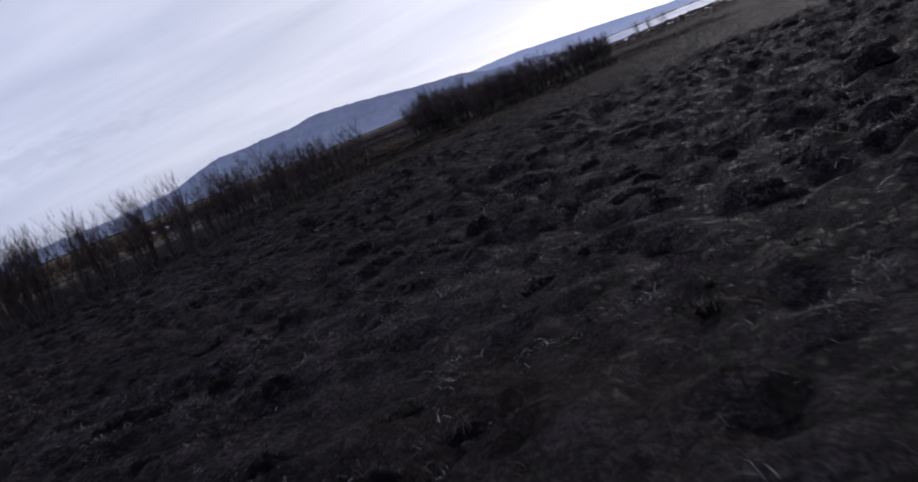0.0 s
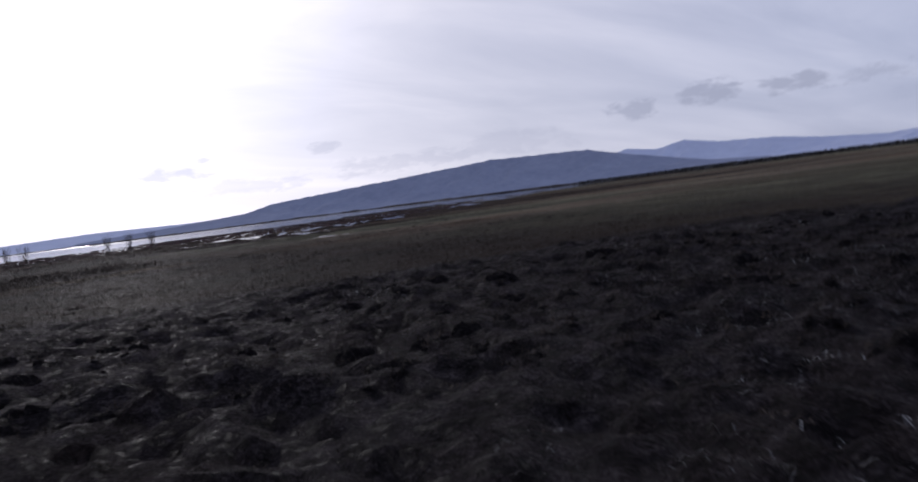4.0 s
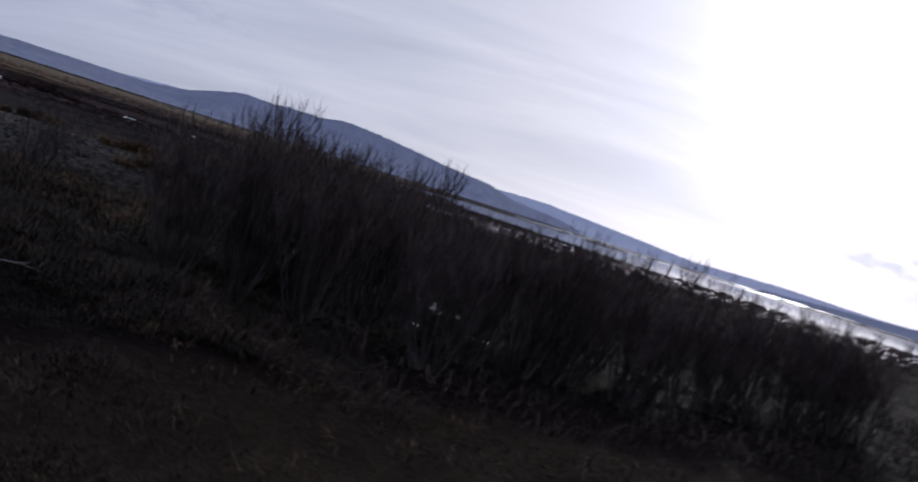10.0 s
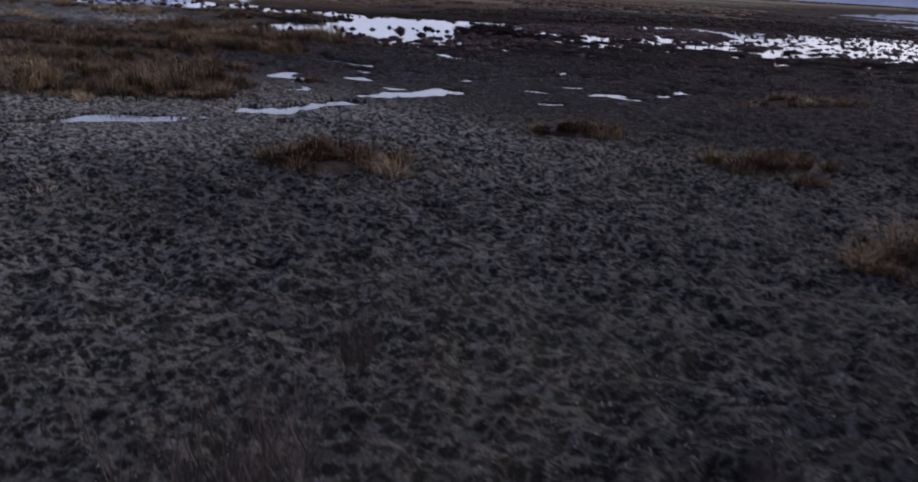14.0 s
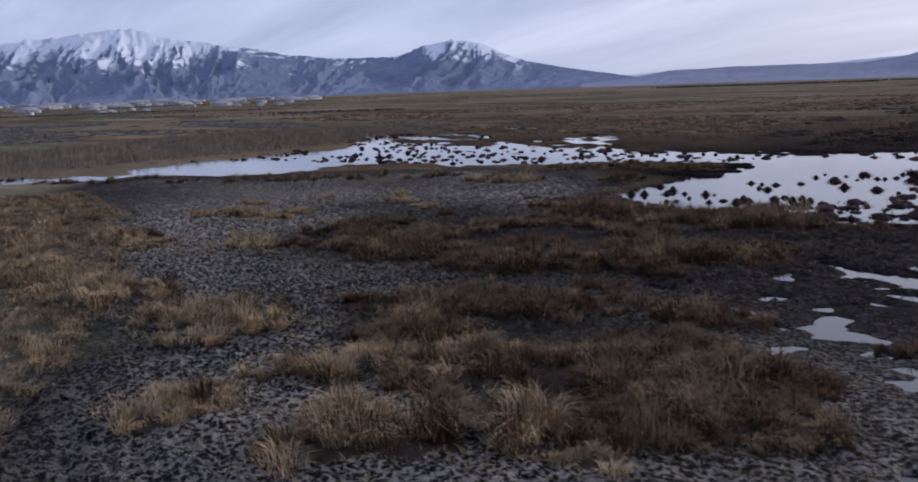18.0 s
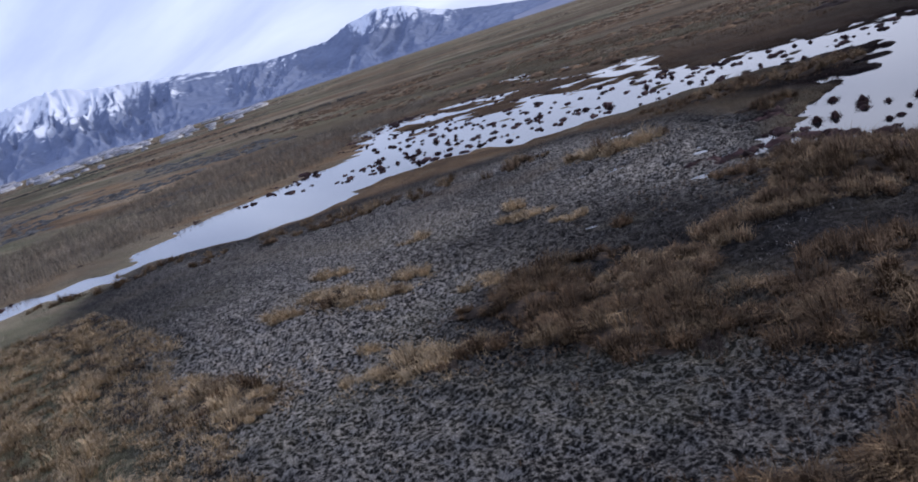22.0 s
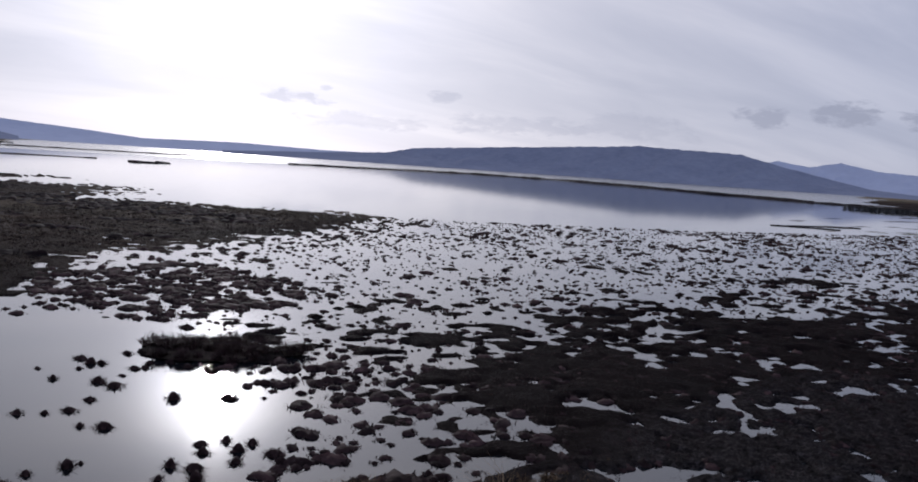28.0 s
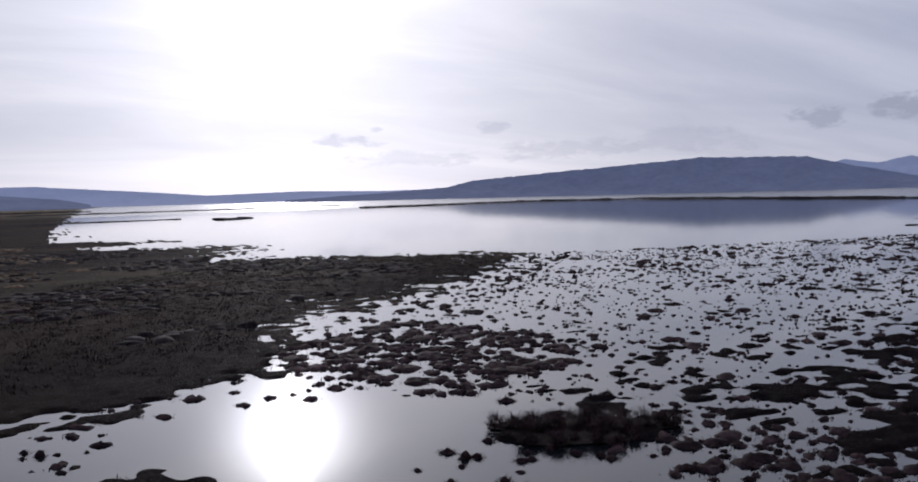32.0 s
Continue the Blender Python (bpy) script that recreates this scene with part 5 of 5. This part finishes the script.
floating("marsh_tussocks", "dense dark sods where the north bank breaks up", x, y, 60, 0.5, 1.8, 0.5)
x, y = scatter([(-106, 151), (-88, 149), (-76, 153), (-78, 157), (-100, 157), (-108, 168)], 130, lambda x, y: (wetness(x, y) > -0.5) & (wetness(x, y) < 0.9))
floating("marsh_tussocks", "ragged dark tussocks fringing the pond", x, y, 50, 0.4, 1.3, 0.6)
x, y = scatter([(-92, 150), (-72, 149), (-62, 172), (-70, 192), (-84, 184), (-80, 168)], 190, lambda x, y: wetness(x, y) > -0.3)
floating("marsh_tussocks", "dense dark tussocks between pond and marsh", x, y, 50, 0.3, 1.1, 0.55)
x, y = scatter([(-75, 148), (-30, 140), (30, 150), (44, 190), (-10, 190), (-60, 182)], 2400, lambda x, y: wetness(x, y) < -0.08)
floating("mudflat_growth", "low dark clumps covering the wet mudflat", x, y, 16, 0.25, 0.9, 0.4)
x, y = scatter([(-195, 160), (-150, 174), (-112, 192), (-110, 212), (-135, 206), (-180, 243), (-220, 276), (-226, 250)], 400, lambda x, y: (wetness(x, y) > 0.0) & (field(x, y, 9.0, 84) > -0.2))
floating("marsh_tussocks", "small dark tussocks along the far pond", x, y, 16, 0.3, 0.8)
x, y = scatter([(-75, 128), (-40, 120), (0, 130), (20, 190), (-40, 190), (-70, 160)], 3800, lambda x, y: wetness(x, y) < -0.1)
stuff("low_sedge", "low dark sedge on wet mud", "sedge", DARK, x, y, 0.26, 0.035, 0.75, 8, 0.3)
# ragged fringe along the far shore of the west pond
x, y = scatter([(-180, 122), (-188, 140), (-190, 158), (-194, 190), (-209, 205), (-222, 240), (-228, 238), (-214, 200), (-199, 186), (-196, 150), (-186, 118)], 230)
floating("marsh_tussocks", "dark tussocks along the far pond shore", x, y, 36, 0.4, 1.3, 0.7)
# dry reed bed beyond the west pond
x, y = scatter([(-186, 110), (-183, 126), (-192, 142), (-195, 160), (-199, 190), (-214, 205), (-225, 236), (-240, 262), (-285, 215), (-240, 120)], 10000)
stuff("reed_bed", "grey-brown standing dry reeds beyond the pond", "reeds", REED, x, y, 1.5, 0.05, 0.15, 4, 0.5, droop=0.15)
x, y = scatter([(-215, 234), (-130, 224), (-118, 262), (-120, 330), (-250, 300)], 4200)
stuff("rusty_sedge", "rusty brown sedge meadow north of the ponds", "sedge", RUSSET, x, y, 0.6, 0.07, 0.4, 4, 0.5)

# low tussocks roughening the plain
for poly, count, mat, tall, label in (([(-215, 240), (-150, 240), (-125, 290), (-100, 380), (-120, 560), (-330, 560), (-420, 300)], 3000, RUSSET, 0.45, "rust-brown sedge tussocks on the north plain"),
                                      ([(-130, 228), (-95, 236), (-30, 330), (-80, 480), (-200, 420)], 2200, DARKER_RUSH, 0.4, "dark sedge tussocks on the boggy plain"),
                                      ([(-200, 120), (-262, 236), (-420, 300), (-520, 160), (-300, 60), (-180, 90)], 1800, HEDGE, 0.35, "grey-green tussocks on the west plain")):
    x, y = scatter(poly, count, lambda x, y: (field(x, y * 1.8, 34.0, 120) + 0.6 * field(x, y * 1.6, 11.0, 121) > -0.05) & (wetness(x, y) < -0.2))
    size = rng.uniform(0.6, 1.9, len(x))
    v, f = domes(x, y, height_at(x, y) - 0.05, size * 1.3, size, tall * rng.uniform(0.5, 1.3, len(x)), count, 2, 8)
    tagged(new("plain_tussocks", mesh_from("plain_tussocks", v, f, mat)), label, "tussocks", kind="stuff")

# ---- town and hedges far across the plain ----
WALL = blade_material("pale_cladding", (0.24, 0.25, 0.28), (0.66, 0.66, 0.68), 0.7)
ROOF = blade_material("grey_roof", (0.14, 0.14, 0.16), (0.46, 0.46, 0.5), 0.7)


def house(x, y, long, wide, tall, turn):
    root = tagged(new("building"), "pale far-off building in the valley town", "building", "town buildings")
    l, w = long / 2, wide / 2
    v = np.array([(-l, -w, -1), (l, -w, -1), (l, w, -1), (-l, w, -1), (-l, -w, tall), (l, -w, tall), (l, w, tall), (-l, w, tall)], float)
    q = np.array([(0, 1, 5, 4), (1, 2, 6, 5), (2, 3, 7, 6), (3, 0, 4, 7)])
    part("wall", (v, q), WALL, root)
    h = tall + wide * 0.18
    o = 0.4
    v = np.array([(-l - o, -w - o, tall), (l + o, -w - o, tall), (l + o, w + o, tall), (-l - o, w + o, tall), (-l - o, 0, h), (l + o, 0, h)], float)
    part("roof", (v, np.array([(0, 1, 5), (0, 5, 4), (2, 3, 4), (2, 4, 5), (1, 2, 5), (3, 0, 4)])), ROOF, root)
    root.matrix_basis = pose(x, y, 0.3, 0, 0, turn)


for i in range(170):
    az, d = rng.uniform(57, 84), 700 + 2000 * rng.random() ** 0.8
    x, y = EYE[0] - math.sin(radians(az)) * d, EYE[1] + math.cos(radians(az)) * d
    large = rng.random() < 0.25
    k = min(1.0, d / 1900)
    house(x, y, k * float(rng.uniform(30, 64) if large else rng.uniform(10, 22)), k * float(rng.uniform(18, 40) if large else rng.uniform(8, 12)), k * float(rng.uniform(2.5, 5)), float(rng.random() * 180))


def hedge(name, label, ax, ay, bx, by, count, tall, mat, wide):
    k = rng.random(count)
    x, y = ax + (bx - ax) * k + rng.normal(0, wide, count), ay + (by - ay) * k + rng.normal(0, wide, count)
    n = 7
    x, y = np.repeat(x, n) + rng.normal(0, tall * 0.3, count * n), np.repeat(y, n) + rng.normal(0, tall * 0.3, count * n)
    v, f = blades(x, y, np.full(len(x), 0.1), tall * rng.uniform(0.5, 1.1, len(x)), tall * rng.uniform(0.12, 0.3, len(x)), np.abs(rng.normal(0.2, 0.2, len(x))), rng.random(len(x)) * 6.283, 0.3)
    return tagged(new(name, mesh_from(name, v, f, mat)), label, "hedge", kind="stuff")


for i in range(20):
    az, d = rng.uniform(36, 82), rng.uniform(420, 1900)
    x, y = EYE[0] - math.sin(radians(az)) * d, EYE[1] + math.cos(radians(az)) * d
    a2, ln = radians(az + 90 + rng.normal(0, 12)), rng.uniform(0.10, 0.35) * d
    hedge("hedge_row", "dark far hedge and trees across the plain", x, y, x - math.sin(a2) * ln, y + math.cos(a2) * ln, int(60 + ln * 0.5), float(rng.uniform(0.9, 2.0)), HEDGE, 5.0)
for az0, az1, d in ((36, 24, 1500), (24, 8, 1700), (8, -2, 1900), (-50, -64, 900), (-58, -72, 700)):
    p, q = ((EYE[0] - math.sin(radians(a)) * d, EYE[1] + math.cos(radians(a)) * d) for a in (az0, az1))
    hedge("tree_line", "dark line of far trees at the foot of the hills", *p, *q, 420, 4.0, HEDGE, 6.0)
